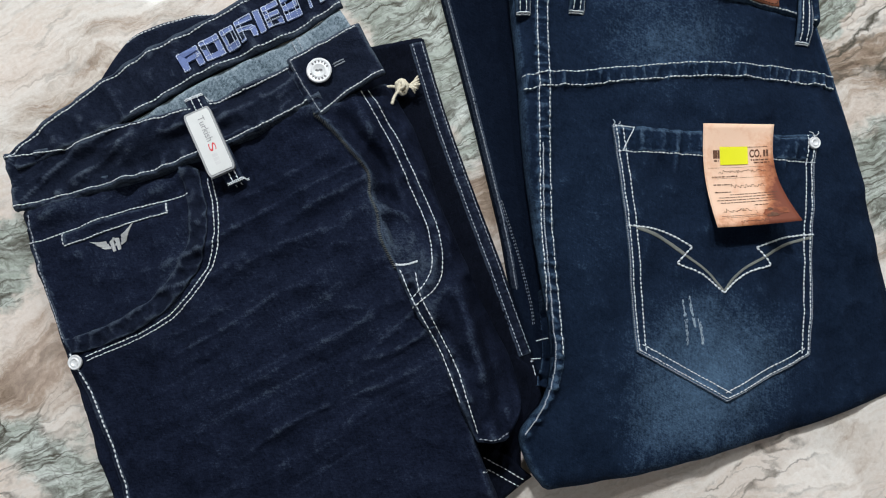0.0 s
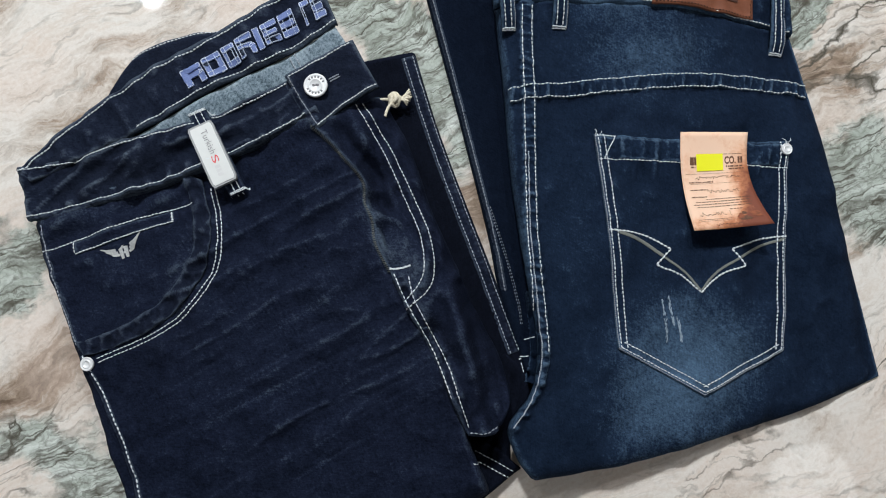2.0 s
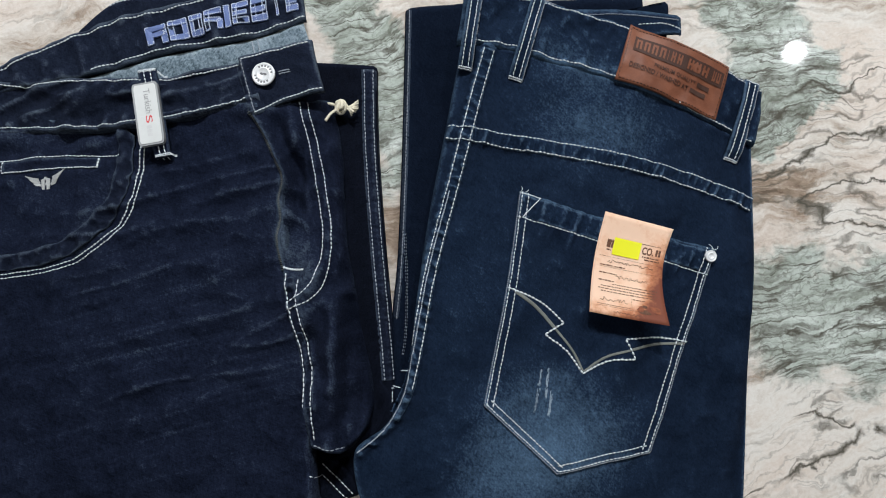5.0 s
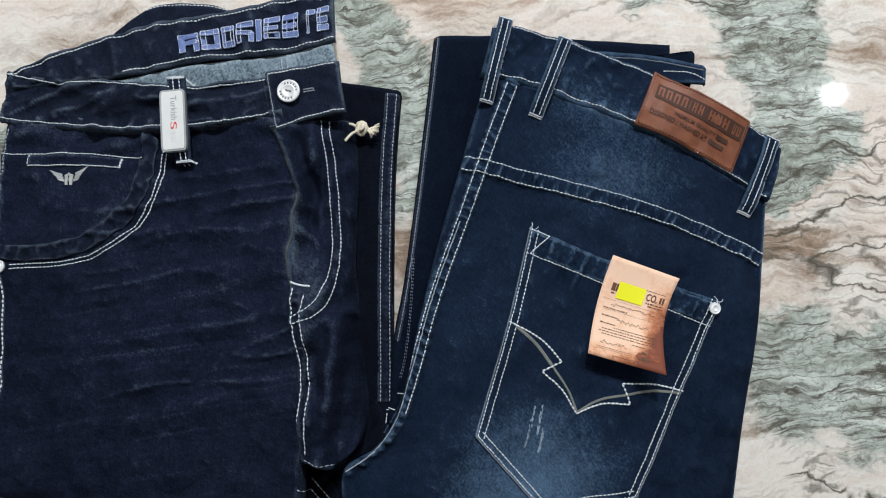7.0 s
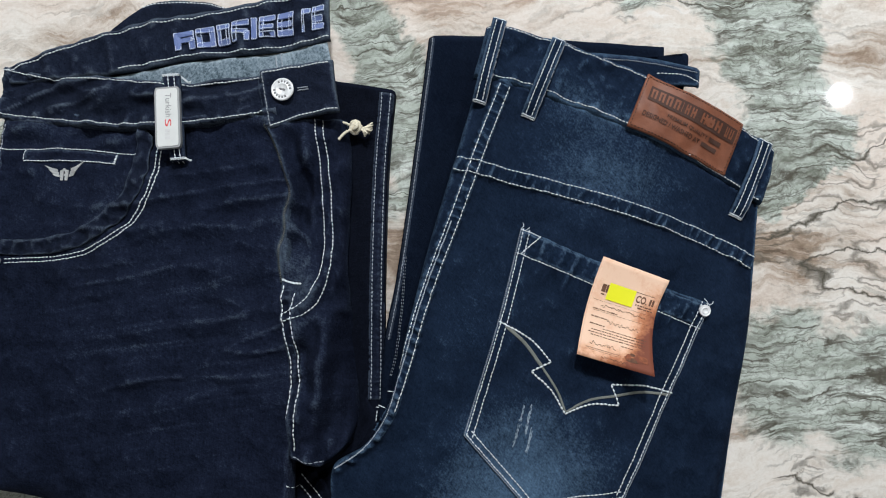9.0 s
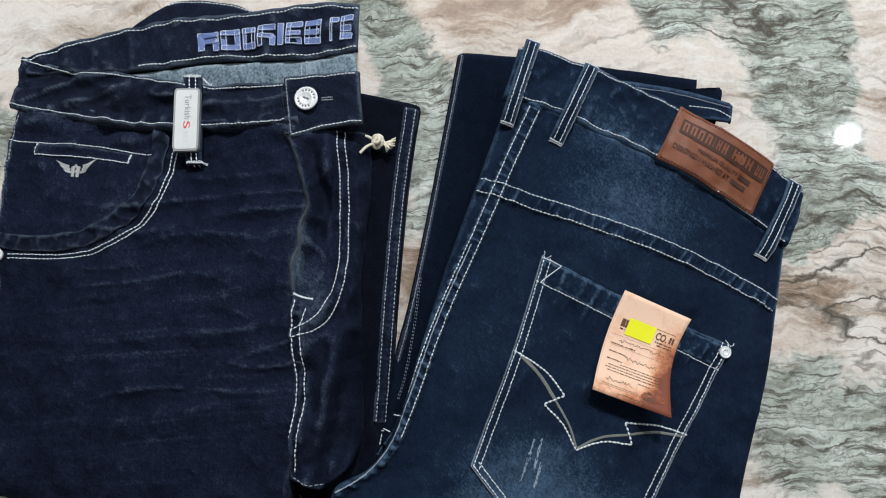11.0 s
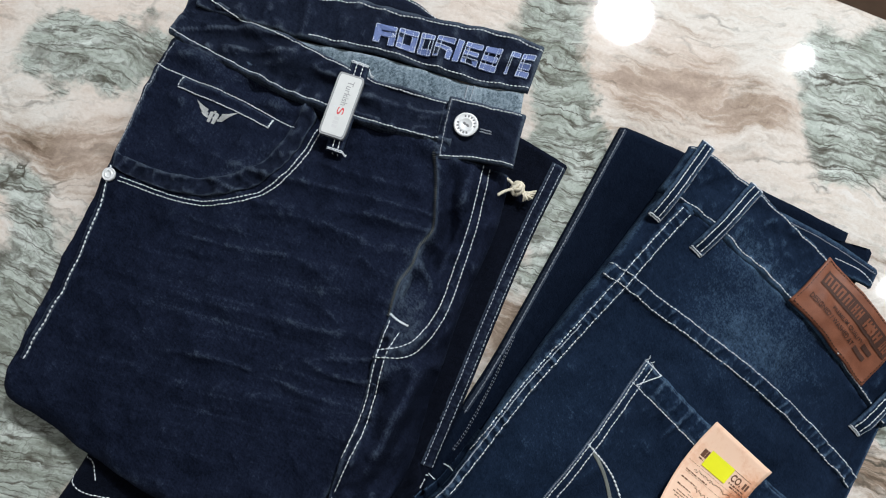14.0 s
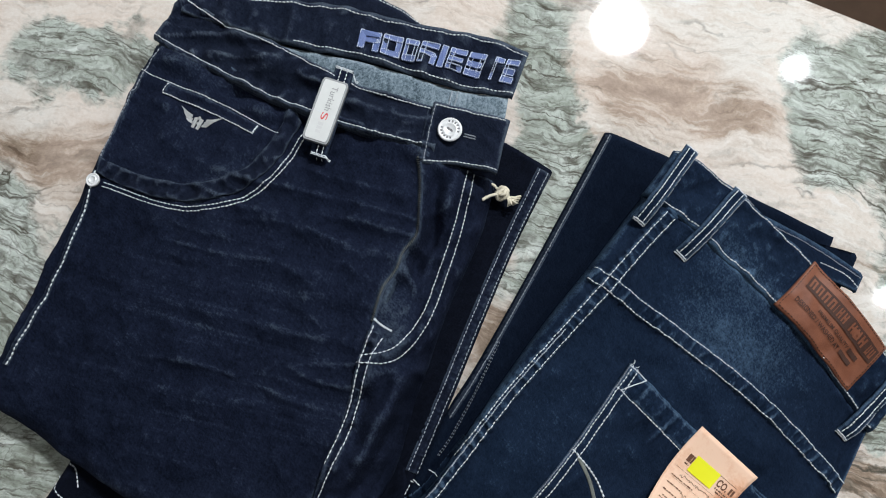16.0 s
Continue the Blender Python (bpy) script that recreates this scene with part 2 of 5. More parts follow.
def marble():
    """Polished slab: pink-cream drifts with tan streaks, green-grey bands crossed by bark-like cracks."""
    p = Mat("polished_fantasy_marble", 0.05, spec=0.5)
    along = p.mapping((1.0, 1.0, 1.0), -36)
    warp1 = p.noise(3.5, 2.0, 0.5, along, colour=True)
    warp2 = p.noise(16.0, 3.0, 0.55, along, colour=True)
    warp3 = p.noise(110.0, 3.0, 0.65, along, colour=True)
    vec = p.vadd(p.vadd(p.vadd(along, warp1, 0.13), warp2, 0.045), warp3, 0.008)
    torn = p.vadd(p.vadd(p.vadd(p.co, p.noise(9.0, 2.0, 0.5, colour=True), 0.12), p.noise(30.0, 4.0, 0.6, colour=True), 0.07), p.noise(140.0, 3.0, 0.6, colour=True), 0.018)
    torn = p.mapping((1, 1, 1), 0, torn, (-0.104, -0.104, 0))
    loose = p.vadd(p.vadd(along, warp2, 0.03), warp3, 0.006)
    drift = p.noise(1.0, 6.0, 0.60, p.mapping((5.0, 15.0, 9.0), 0, vec))
    fine = p.noise(1.0, 6.0, 0.70, p.mapping((20.0, 120.0, 9.0), 0, vec))
    blush = p.noise(9.0, 3.0, 0.5, vec)
    speck = p.noise(330.0, 3.0, 0.7, along)
    tone = p.math("ADD", p.math("MULTIPLY", drift, 0.66), p.math("MULTIPLY", fine, 0.34))
    # first patch: brown stone, deepened by painted shade between the two pairs
    for centre, radius, turn, stretch, amount in (((0.085, 0.165), 0.08, -60, (1.8, 0.7), 0.13), ((-0.225, -0.05), 0.06, 35, (1.5, 0.7), 0.08), ((0.41, 0.36), 0.10, 40, (1.4, 0.6), 0.02),
                                                  ((0.49, 0.17), 0.07, 45, (1.6, 0.5), 0.05), ((0.46, 0.325), 0.05, 50, (1.6, 0.5), 0.06), ((0.08, 0.40), 0.10, 30, (1.3, 0.8), 0.03)):
        tone = p.math("SUBTRACT", tone, p.math("MULTIPLY", p.spot(centre, radius, turn, stretch, torn), amount))
    cream = p.ramp(tone, (0.32, (0.15, 0.105, 0.075)), (0.39, (0.34, 0.26, 0.20)), (0.45, (0.58, 0.515, 0.455)), (0.515, (0.73, 0.69, 0.64)), (0.58, (0.66, 0.59, 0.525)), (0.65, (0.76, 0.725, 0.69)))
    cream = p.mix(p.math("MULTIPLY", p.ramp(blush, (0.44, 0.0), (0.62, 1.0)), 0.36), cream, (0.72, 0.575, 0.49))
    green = p.ramp(p.math("ADD", p.math("MULTIPLY", drift, 0.40), p.math("MULTIPLY", fine, 0.60)),
                   (0.30, (0.13, 0.135, 0.11)), (0.42, (0.29, 0.32, 0.275)), (0.53, (0.46, 0.50, 0.455)), (0.65, (0.68, 0.72, 0.68)))
    bands = p.math("MULTIPLY", p.noise(1.0, 4.0, 0.55, p.mapping((7.0, 16.0, 5.0), 0, vec)), 0.55)
    for centre, radius, turn, stretch in (((-0.01, 0.29), 0.17, -40, (1.0, 0.36)), ((0.135, 0.495), 0.11, -25, (1.0, 0.65)), ((0.285, 0.455), 0.15, -61, (1.0, 0.42)), ((0.45, 0.245), 0.125, 42, (1.3, 0.62)), ((0.345, 0.395), 0.06, 40, (1.3, 0.7)),
                                          ((-0.265, 0.045), 0.085, 25, (1.2, 0.75)), ((-0.10, -0.15), 0.14, -30, (1.3, 0.42)), ((0.25, -0.25), 0.12, 20, (1.5, 0.7)), ((0.62, 0.40), 0.12, 40, (1.5, 0.7)), ((-0.45, 0.1), 0.1, 30, (1.5, 0.7))):
        bands = p.math("ADD", bands, p.math("MULTIPLY", p.spot(centre, radius, turn, stretch, torn), 0.75))
    bands = p.ramp(bands, (0.40, 0.0), (0.58, 1.0), ease="EASE")
    swirl = p.spot((0.405, 0.365), 0.11, 30, (1.3, 0.7), torn)
    for centre, radius, turn, stretch in (((0.44, 0.165), 0.08, -20, (1.5, 0.4)), ((0.49, 0.13), 0.07, 42, (1.7, 0.5)), ((0.32, -0.02), 0.05, 55, (1.5, 0.4)), ((0.43, 0.33), 0.10, -10, (1.4, 0.8)), ((-0.20, -0.08), 0.07, 35, (1.5, 0.6)), ((0.20, 0.475), 0.07, 20, (1.5, 0.5))):
        swirl = p.math("ADD", swirl, p.spot(centre, radius, turn, stretch, torn))
    swirl = p.ramp(swirl, (0.05, 0.0), (0.35, 1.0))
    col = p.mix(bands, cream, green)
    # contour lines of stretched fields: thin cracks that break off; dense and short within the green
    for field, sx, sy, count, width, strength, offset, floor, inside in (
            (vec, 5.0, 20.0, 8.0, 0.12, 0.80, 0.0, 0.35, 0.6), (vec, 12.0, 50.0, 7.0, 0.14, 0.6, 3.0, 0.25, 0.5), (vec, 3.0, 9.0, 5.0, 0.05, 0.85, 9.0, 0.5, 0.8),
            (loose, 9.0, 75.0, 4.0, 0.13, 0.95, 5.0, 0.0, 1.0), (loose, 6.0, 40.0, 5.0, 0.07, 1.0, 17.0, 0.0, 1.0), (loose, 80.0, 60.0, 4.0, 0.12, 0.42, 7.0, 0.0, 1.0), (loose, 42.0, 150.0, 5.0, 0.18, 0.6, 13.0, 0.10, 1.0)):
        v = p.noise(1.0, 3.0, 0.55, p.mapping((sx, sy, 9.0), 0, field, (offset, offset, 0)))
        line = p.math("PINGPONG", p.math("MULTIPLY", v, count), 0.5)
        line = p.ramp(line, (0.0, 1.0), (width * 0.5, 0.6), (width, 0.0))
        gate = p.ramp(p.noise(1.0, 3.0, 0.6, p.mapping((14.0, 34.0, 5.0), 0, along, (offset, 2, 0))), (0.46, 0.0), (0.58, 1.0))
        bark = p.ramp(p.noise(1.0, 3.0, 0.6, p.mapping((22.0, 40.0, 5.0), 0, along, (offset, 5, 0))), (0.36, 0.0), (0.55, 1.0))
        gate = p.math("MULTIPLY", p.math("MAXIMUM", gate, p.math("MULTIPLY", swirl, 2.4 if floor > 0.2 else 0.0)), floor)
        gate = p.math("MAXIMUM", gate, p.math("MULTIPLY", p.math("MULTIPLY", bark, bands), inside))
        col = p.mix(p.math("MULTIPLY", p.math("MULTIPLY", line, gate), strength), col, (0.085, 0.078, 0.062))
    col = p.mix(0.25, col, p.ramp(speck, (0.3, 0.25), (0.7, 0.75)), "OVERLAY")
    p.colour(col)
    p.put(p.b.inputs["Roughness"], p.math("ADD", 0.018, p.math("MULTIPLY", drift, 0.025)))
    return p.m


LEATHER, KRAFT, MARBLE = leather(), kraft(), marble()


def glow(name, c, strength):
    m = Mat(name, 0.5)
    m.b.inputs["Emission Color"].default_value = (*c, 1)
    m.b.inputs["Emission Strength"].default_value = strength
    return m.m


LAMP_GLOW = glow("lamp_glow", (0.92, 0.97, 1.0), 2.0)


# ---- mesh helpers ----
def part(name, bm, material, parent, label="", smooth=True, kind=""):
    me = bpy.data.meshes.new(name)
    bm.to_mesh(me)
    bm.free()
    me.materials.append(material)
    if smooth:
        me.shade_smooth()
    ob = new(name, me)
    if parent is not None:
        ob.parent = parent
        ob.matrix_parent_inverse = Matrix.Translation(-parent.location)
    return tagged(ob, label, kind=kind)


def thing(name, place, label, category, group=""):
    ob = new(name)
    ob.location = place
    ob.empty_display_size = 0.05
    return tagged(ob, label, category, group)


def spline(pts, n):
    """n + 1 points, evenly spaced along a smooth curve through pts."""
    p = [Vector((*q, 0)) if len(q) == 2 else Vector(q) for q in pts]
    if len(p) == 2:
        return [p[0].lerp(p[1], i / n) for i in range(n + 1)]
    p = [2 * p[0] - p[1]] + p + [2 * p[-1] - p[-2]]
    out = []
    for i in range(1, len(p) - 2):
        for k in range(24):
            t = k / 24
            a, b, c, d = p[i - 1], p[i], p[i + 1], p[i + 2]
            out.append(0.5 * (2 * b + (c - a) * t + (2 * a - 5 * b + 4 * c - d) * t * t + (3 * b - a - 3 * c + d) * t ** 3))
    out.append(p[-2])
    return even(out, n)


def even(line, n):
    run = [0.0]
    for a, b in zip(line, line[1:]):
        run.append(run[-1] + (b - a).length)
    res, j = [], 0
    for i in range(n + 1):
        s = run[-1] * i / n
        while j < len(run) - 2 and run[j + 1] < s:
            j += 1
        f = (s - run[j]) / max(1e-9, run[j + 1] - run[j])
        res.append(line[j].lerp(line[j + 1], min(1, max(0, f))))
    return res


def length(line):
    return sum((b - a).length for a, b in zip(line, line[1:]))


def shift_line(line, off):
    """The line moved sideways (to its left) by off."""
    res = []
    for i, p in enumerate(line):
        d = (line[min(i + 1, len(line) - 1)] - line[max(i - 1, 0)])
        d = Vector((-d.y, d.x, 0)).normalized()
        res.append(p + d * off)
    return res


TREES = []


def top(x, y, below=0.0):
    """The height of the highest cloth built so far."""
    z = below
    for tree in TREES:
        hit = tree.ray_cast(Vector((x, y, 0.4)), Vector((0, 0, -1)))
        if hit[0] is not None:
            z = max(z, hit[0].z)
    return z


def sheet(top_c, right_c, bottom_c, left_c, height, thick=0.0012, step=0.0025, roll=(0, 0, 0, 0), depth=0.02, catch=True):
    """A closed piece of cloth over the patch between four curves. height(x, y) gives its upper face; roll: how far
    from the top, right, bottom and left edges it bends down, by depth."""
    w = max(length(spline(top_c, 30)), length(spline(bottom_c, 30)))
    h = max(length(spline(left_c, 30)), length(spline(right_c, 30)))
    nu, nv = max(3, round(w / step)), max(3, round(h / step))
    T, B, L, R = spline(top_c, nu), spline(bottom_c, nu), spline(left_c, nv), spline(right_c, nv)
    bm = bmesh.new()
    up, lo = [], []
    for j in range(nv + 1):
        v = j / nv
        ru, rl = [], []
        for i in range(nu + 1):
            u = i / nu
            p = T[i] * (1 - v) + B[i] * v + L[j] * (1 - u) + R[j] * u
            p = p - (T[0] * (1 - u) * (1 - v) + T[-1] * u * (1 - v) + B[0] * (1 - u) * v + B[-1] * u * v)
            z, th = height(p.x, p.y), thick
            for d, r in ((v * h, roll[0]), ((1 - u) * w, roll[1]), ((1 - v) * h, roll[2]), (u * w, roll[3])):
                if r and d < r:
                    z -= depth * (1 - math.sqrt(max(0, 1 - (1 - d / r) ** 2)))
            z = max(0.0024, z)
            ru.append(bm.verts.new((p.x, p.y, z)))
            rl.append(bm.verts.new((p.x, p.y, max(0.0006, z - th))))
        up.append(ru)
        lo.append(rl)
    for j in range(nv):
        for i in range(nu):
            bm.faces.new((up[j][i], up[j + 1][i], up[j + 1][i + 1], up[j][i + 1]))
            bm.faces.new((lo[j][i], lo[j][i + 1], lo[j + 1][i + 1], lo[j + 1][i]))
    ring = [(0, i) for i in range(nu)] + [(j, nu) for j in range(nv)] + [(nv, i) for i in range(nu, 0, -1)] + [(j, 0) for j in range(nv, 0, -1)]
    for a, b in zip(ring, ring[1:] + ring[:1]):
        bm.faces.new((up[a[0]][a[1]], up[b[0]][b[1]], lo[b[0]][b[1]], lo[a[0]][a[1]]))
    bmesh.ops.recalc_face_normals(bm, faces=bm.faces)
    if catch:
        TREES.append(BVHTree.FromBMesh(bm))
    return bm


def strip(a, b, height, **kw):
    """Cloth between two lines that run the same way."""
    return sheet(a, [a[-1], b[-1]], b, [a[0], b[0]], height, **kw)


def dashes(lines, lift=0.0002, step=0.0034, size=0.0026, width=0.00115, tall=0.0007, wander=0.00015):
    """Lockstitch: one small rounded bar after another along the lines, lying on the cloth."""
    bm = bmesh.new()
    for line in lines:
        n = max(1, round(length(line) / step))
        pts = even(line, n * 2)
        for i in range(0, n * 2, 2):
            p = pts[i + 1] if i + 1 < len(pts) else pts[i]
            q = pts[min(i + 2, len(pts) - 1)]
            d = q - pts[i]
            if d.length < 1e-7:
                continue
            d = d.normalized()
            s = Vector((-d.y, d.x, 0))
            p = p + s * random.uniform(-wander, wander)
            half = size * random.uniform(0.42, 0.54)
            zs = [top(*(p + d * half * e).xy) + lift for e in (-1, 0, 1)]
            ring = []
            for e, k, z in ((-1, 0.45, zs[0]), (0, 1.0, zs[1]), (1, 0.45, zs[2])):
                c = p + d * half * e
                c.z = z
                wd, th = width * 0.5 * k, tall * k
                ring.append([bm.verts.new(c + s * wd - Vector((0, 0, 0.0006))), bm.verts.new(c + s * wd * 0.6 + Vector((0, 0, th))),
                             bm.verts.new(c - s * wd * 0.6 + Vector((0, 0, th))), bm.verts.new(c - s * wd - Vector((0, 0, 0.0006)))])
            for r, t in zip(ring, ring[1:]):
                for k in range(3):
                    bm.faces.new((r[k], r[k + 1], t[k + 1], t[k]))
            bm.faces.new(ring[0][::-1])
            bm.faces.new(ring[2])
    return bm


def seam(parent, pts, offsets=(0.0,), material=None, name="stitching", **kw):
    base = spline(pts, 160)
    return part(name, dashes([shift_line(base, o) for o in offsets], **kw), material or THREAD, parent, kind="stuff")


def cord(bm, pts, radius, sides=8, taper=1.0):
    """A round rope along points in space."""
    line = spline(pts, max(6, len(pts) * 5))
    rings = []
    for i, p in enumerate(line):
        d = (line[min(i + 1, len(line) - 1)] - line[max(i - 1, 0)]).normalized()
        a = d.cross(Vector((0.1, 0.2, 1))).normalized()
        b = d.cross(a)
        r = radius * (1 + (taper - 1) * i / (len(line) - 1)) * (1 + 0.12 * math.sin(i * 2.2))
        rings.append([bm.verts.new(p + (a * math.cos(k * math.tau / sides) + b * math.sin(k * math.tau / sides)) * r) for k in range(sides)])
    for r, t in zip(rings, rings[1:]):
        for k in range(sides):
            bm.faces.new((r[k], r[(k + 1) % sides], t[(k + 1) % sides], t[k]))
    bm.faces.new(rings[0][::-1])
    bm.faces.new(rings[-1])


def lathe(bm, centre, normal, profile, sides=40):
    """A turned piece: (radius, height) pairs about the normal through the centre."""
    turn = Vector((0, 0, 1)).rotation_difference(normal).to_matrix()
    rings = [[bm.verts.new(centre + turn @ Vector((r * math.cos(k * math.tau / sides), r * math.sin(k * math.tau / sides), h))) for k in range(sides)]
             for r, h in profile]
    for r, t in zip(rings, rings[1:]):
        for k in range(sides):
            bm.faces.new((r[k], r[(k + 1) % sides], t[(k + 1) % sides], t[k]))
    bm.faces.new(rings[0][::-1])
    bm.faces.new(rings[-1])


def slab(bm, poly, place, thick=0.0004, cuts=0):
    """A thin raised print or piece: a polygon in the plane, set on a surface by place(s, t, lift)."""
    up = [bm.verts.new(place(s, t, thick)) for s, t in poly]
    lo = [bm.verts.new(place(s, t, -0.0006)) for s, t in poly]
    bm.faces.new(up)
    for i in range(len(poly)):
        k = (i + 1) % len(poly)
        bm.faces.new((up[i], lo[i], lo[k], up[k]))


def rounded(x0, y0, x1, y1, r, n=5):
    out = []
    for cx, cy, a in ((x1 - r, y1 - r, 0), (x0 + r, y1 - r, 90), (x0 + r, y0 + r, 180), (x1 - r, y0 + r, 270)):
        for i in range(n + 1):
            g = radians(a + 90 * i / n)
            out.append((cx + r * math.cos(g), cy + r * math.sin(g)))
    return out


def bar(bm, x0, y0, x1, y1, place, thick=0.0003, n=6):
    """A bar of print that follows a bent surface."""
    n = max(1, n)
    rows = [[bm.verts.new(place(x0 + (x1 - x0) * i / n, y, thick)) for i in range(n + 1)] for y in (y0, y1)]
    for i in range(n):
        bm.faces.new((rows[0][i], rows[0][i + 1], rows[1][i + 1], rows[1][i]))


def words(text, x0, y0, x1, y1, place, lift=0.0004, bold=0.0):
    """Lettering stretched into the box x0..x1, y0..y1 of a surface."""
    cu = bpy.data.curves.new("lettering", "FONT")
    cu.body = text
    cu.offset = bold
    ob = bpy.data.objects.new("lettering", cu)
    scene.collection.objects.link(ob)
    me = bpy.data.meshes.new_from_object(ob.evaluated_get(bpy.context.evaluated_depsgraph_get()))
    bpy.data.objects.remove(ob)
    bm = bmesh.new()
    bm.from_mesh(me)
    bpy.data.meshes.remove(me)
    xs, ys = [v.co.x for v in bm.verts], [v.co.y for v in bm.verts]
    ax, bx, ay, by = min(xs), max(xs), min(ys), max(ys)
    for v in bm.verts:
        v.co = place(x0 + (x1 - x0) * (v.co.x - ax) / (bx - ax), y0 + (y1 - y0) * (v.co.y - ay) / (by - ay), lift)
    bmesh.ops.recalc_face_normals(bm, faces=bm.faces)
    return bm


def on_quad(bl, br, tr, tl, height):
    """place(s, t, lift) on the patch between four corners; s to the right, t up, both 0 to 1."""
    c = [Vector((*q, 0)) for q in (bl, br, tr, tl)]

    def place(s, t, lift=0.0):
        p = c[0] * (1 - s) * (1 - t) + c[1] * s * (1 - t) + c[2] * s * t + c[3] * (1 - s) * t
        return Vector((p.x, p.y, height(p.x, p.y) + lift))
    return place


def side_of(line, x, y):
    """How far the point lies to the left of a line of points."""
    best, res = 1e9, 0
    for a, b in zip(line, line[1:]):
        ex, ey, px, py = b.x - a.x, b.y - a.y, x - a.x, y - a.y
        t = min(1, max(0, (ex * px + ey * py) / (ex * ex + ey * ey)))
        dx, dy = px - ex * t, py - ey * t
        d = dx * dx + dy * dy
        if d < best:
            best, res = d, math.copysign(math.sqrt(d), ex * py - ey * px)
    return res


def felled(parent, pts, left, right, material, name="felled_seam", raised=0.0007, pucker=0.0011, period=0.0026):
    """A flat-felled seam: a raised tape along a line, roped into small puckers across it."""
    line = spline(pts, 160)
    total = length(line)
    marks = {}
    for i, q in enumerate(line):
        marks.setdefault((round(q.x / 0.01), round(q.y / 0.01)), []).append((q, total * i / 160))

    def height(x, y):
        near = [m for dx in (-1, 0, 1) for dy in (-1, 0, 1) for m in marks.get((round(x / 0.01) + dx, round(y / 0.01) + dy), ())]
        run = min(near, key=lambda m: (m[0].x - x) ** 2 + (m[0].y - y) ** 2)[1] if near else 0.0
        n = noise.noise(Vector((run / period, total * 31.0, 0.4))) + 0.6 * noise.noise(Vector((x * 380, y * 380, run / period)))
        return top(x, y) + raised + pucker * n
    bm = strip(shift_line(line, left), shift_line(line, right), height, thick=0.0022, step=0.0013, roll=(0.001, 0.0, 0.001, 0.0), depth=0.0006)
    return part(name, bm, material, parent)


def ease(a, b, x):
    t = min(1, max(0, (x - a) / (b - a)))
    return t * t * (3 - 2 * t)


# ---- room ----
def box(bm, x0, y0, z0, x1, y1, z1, turn=0.0, bevel=0.0):
    m = Matrix.Rotation(radians(turn), 4, "Z") @ Matrix.Translation(((x0 + x1) / 2, (y0 + y1) / 2, (z0 + z1) / 2)) @ Matrix.Diagonal((x1 - x0, y1 - y0, z1 - z0, 1))
    made = bmesh.ops.create_cube(bm, size=1, matrix=m)
    if bevel:
        edges = {e for v in made["verts"] for e in v.link_edges}
        bmesh.ops.bevel(bm, geom=list(edges), offset=bevel, segments=3, affect="EDGES", profile=0.5)


def solid(name, material, label, *a, **kw):
    bm = bmesh.new()
    box(bm, *a, **kw)
    return tagged(part(name, bm, material, None, label, smooth=False), kind="structure")


TURN_TABLE = 30.0
solid("floor", BROWN_TILE, "dark brown glossy tiled shop floor", -3.0, -3.0, FLOOR - 0.1, 3.0, 3.0, FLOOR, turn=TURN_TABLE)
solid("ceiling", CEILING_PAINT, "plain white painted shop ceiling", -3.0, -3.0, CEIL, 3.0, 3.0, CEIL + 0.1, turn=TURN_TABLE)
# unseen walls, added to close the room; their tone sets the bounced light
solid("wall_north", WALL_PAINT, "unseen plain beige wall, added to bounce light", -3.0, 3.0, FLOOR, 3.0, 3.1, CEIL, turn=TURN_TABLE)
solid("wall_south", WALL_PAINT, "unseen plain beige wall, added to bounce light", -3.0, -3.1, FLOOR, 3.0, -3.0, CEIL, turn=TURN_TABLE)
solid("wall_east", WALL_PAINT, "unseen plain beige wall, added to bounce light", 3.0, -3.1, FLOOR, 3.1, 3.1, CEIL, turn=TURN_TABLE)
solid("wall_west", WALL_PAINT, "unseen plain beige wall, added to bounce light", -3.1, -3.1, FLOOR, -3.0, 3.1, CEIL, turn=TURN_TABLE)

counter = thing("counter", (0, 0, FLOOR), "shop counter with a polished cream and green marble top", "counter")
bm = bmesh.new()
box(bm, -0.9, -0.42, -0.03, 1.1, 0.44, 0.0, turn=TURN_TABLE, bevel=0.004)
part("worktop", bm, MARBLE, counter, "polished cream, brown and green marble slab", smooth=False)
bm = bmesh.new()
box(bm, -0.86, -0.38, FLOOR + 0.08, 1.06, 0.38, -0.0302, turn=TURN_TABLE, bevel=0.003)
part("body", bm, WOOD, counter, "dark brown laminate", smooth=False)
bm = bmesh.new()
box(bm, -0.84, -0.34, FLOOR, 1.04, 0.34, FLOOR + 0.0798, turn=TURN_TABLE)
part("plinth", bm, WOOD, counter, smooth=False)


def downlight(x, y, radius, power):
    lamp = thing("ceiling_light", (x, y, CEIL), "round white recessed ceiling light, switched on", "ceiling light", "ceiling lights")
    bm = bmesh.new()
    lathe(bm, Vector((x, y, CEIL)), Vector((0, 0, -1)), [(radius * 1.25, 0.0), (radius * 1.25, 0.006), (radius * 1.02, 0.010), (radius * 1.0, 0.002)], 32)
    part("rim", bm, LAMP_RIM, lamp)
    bm = bmesh.new()
    lathe(bm, Vector((x, y, CEIL - 0.0025)), Vector((0, 0, -1)), [(radius * 0.98, 0.0), (radius * 0.98, 0.003), (radius * 0.9, 0.004)], 32)
    part("diffuser", bm, LAMP_GLOW, lamp, "glowing white diffuser")
    d = bpy.data.lights.new("ceiling_lamp", "AREA")
    d.shape, d.size, d.energy, d.color = "DISK", radius * 2, power, (0.92, 0.965, 1.0)
    ob = new("ceiling_lamp", d)
    ob.location = (x, y, CEIL - 0.02)
    return lamp


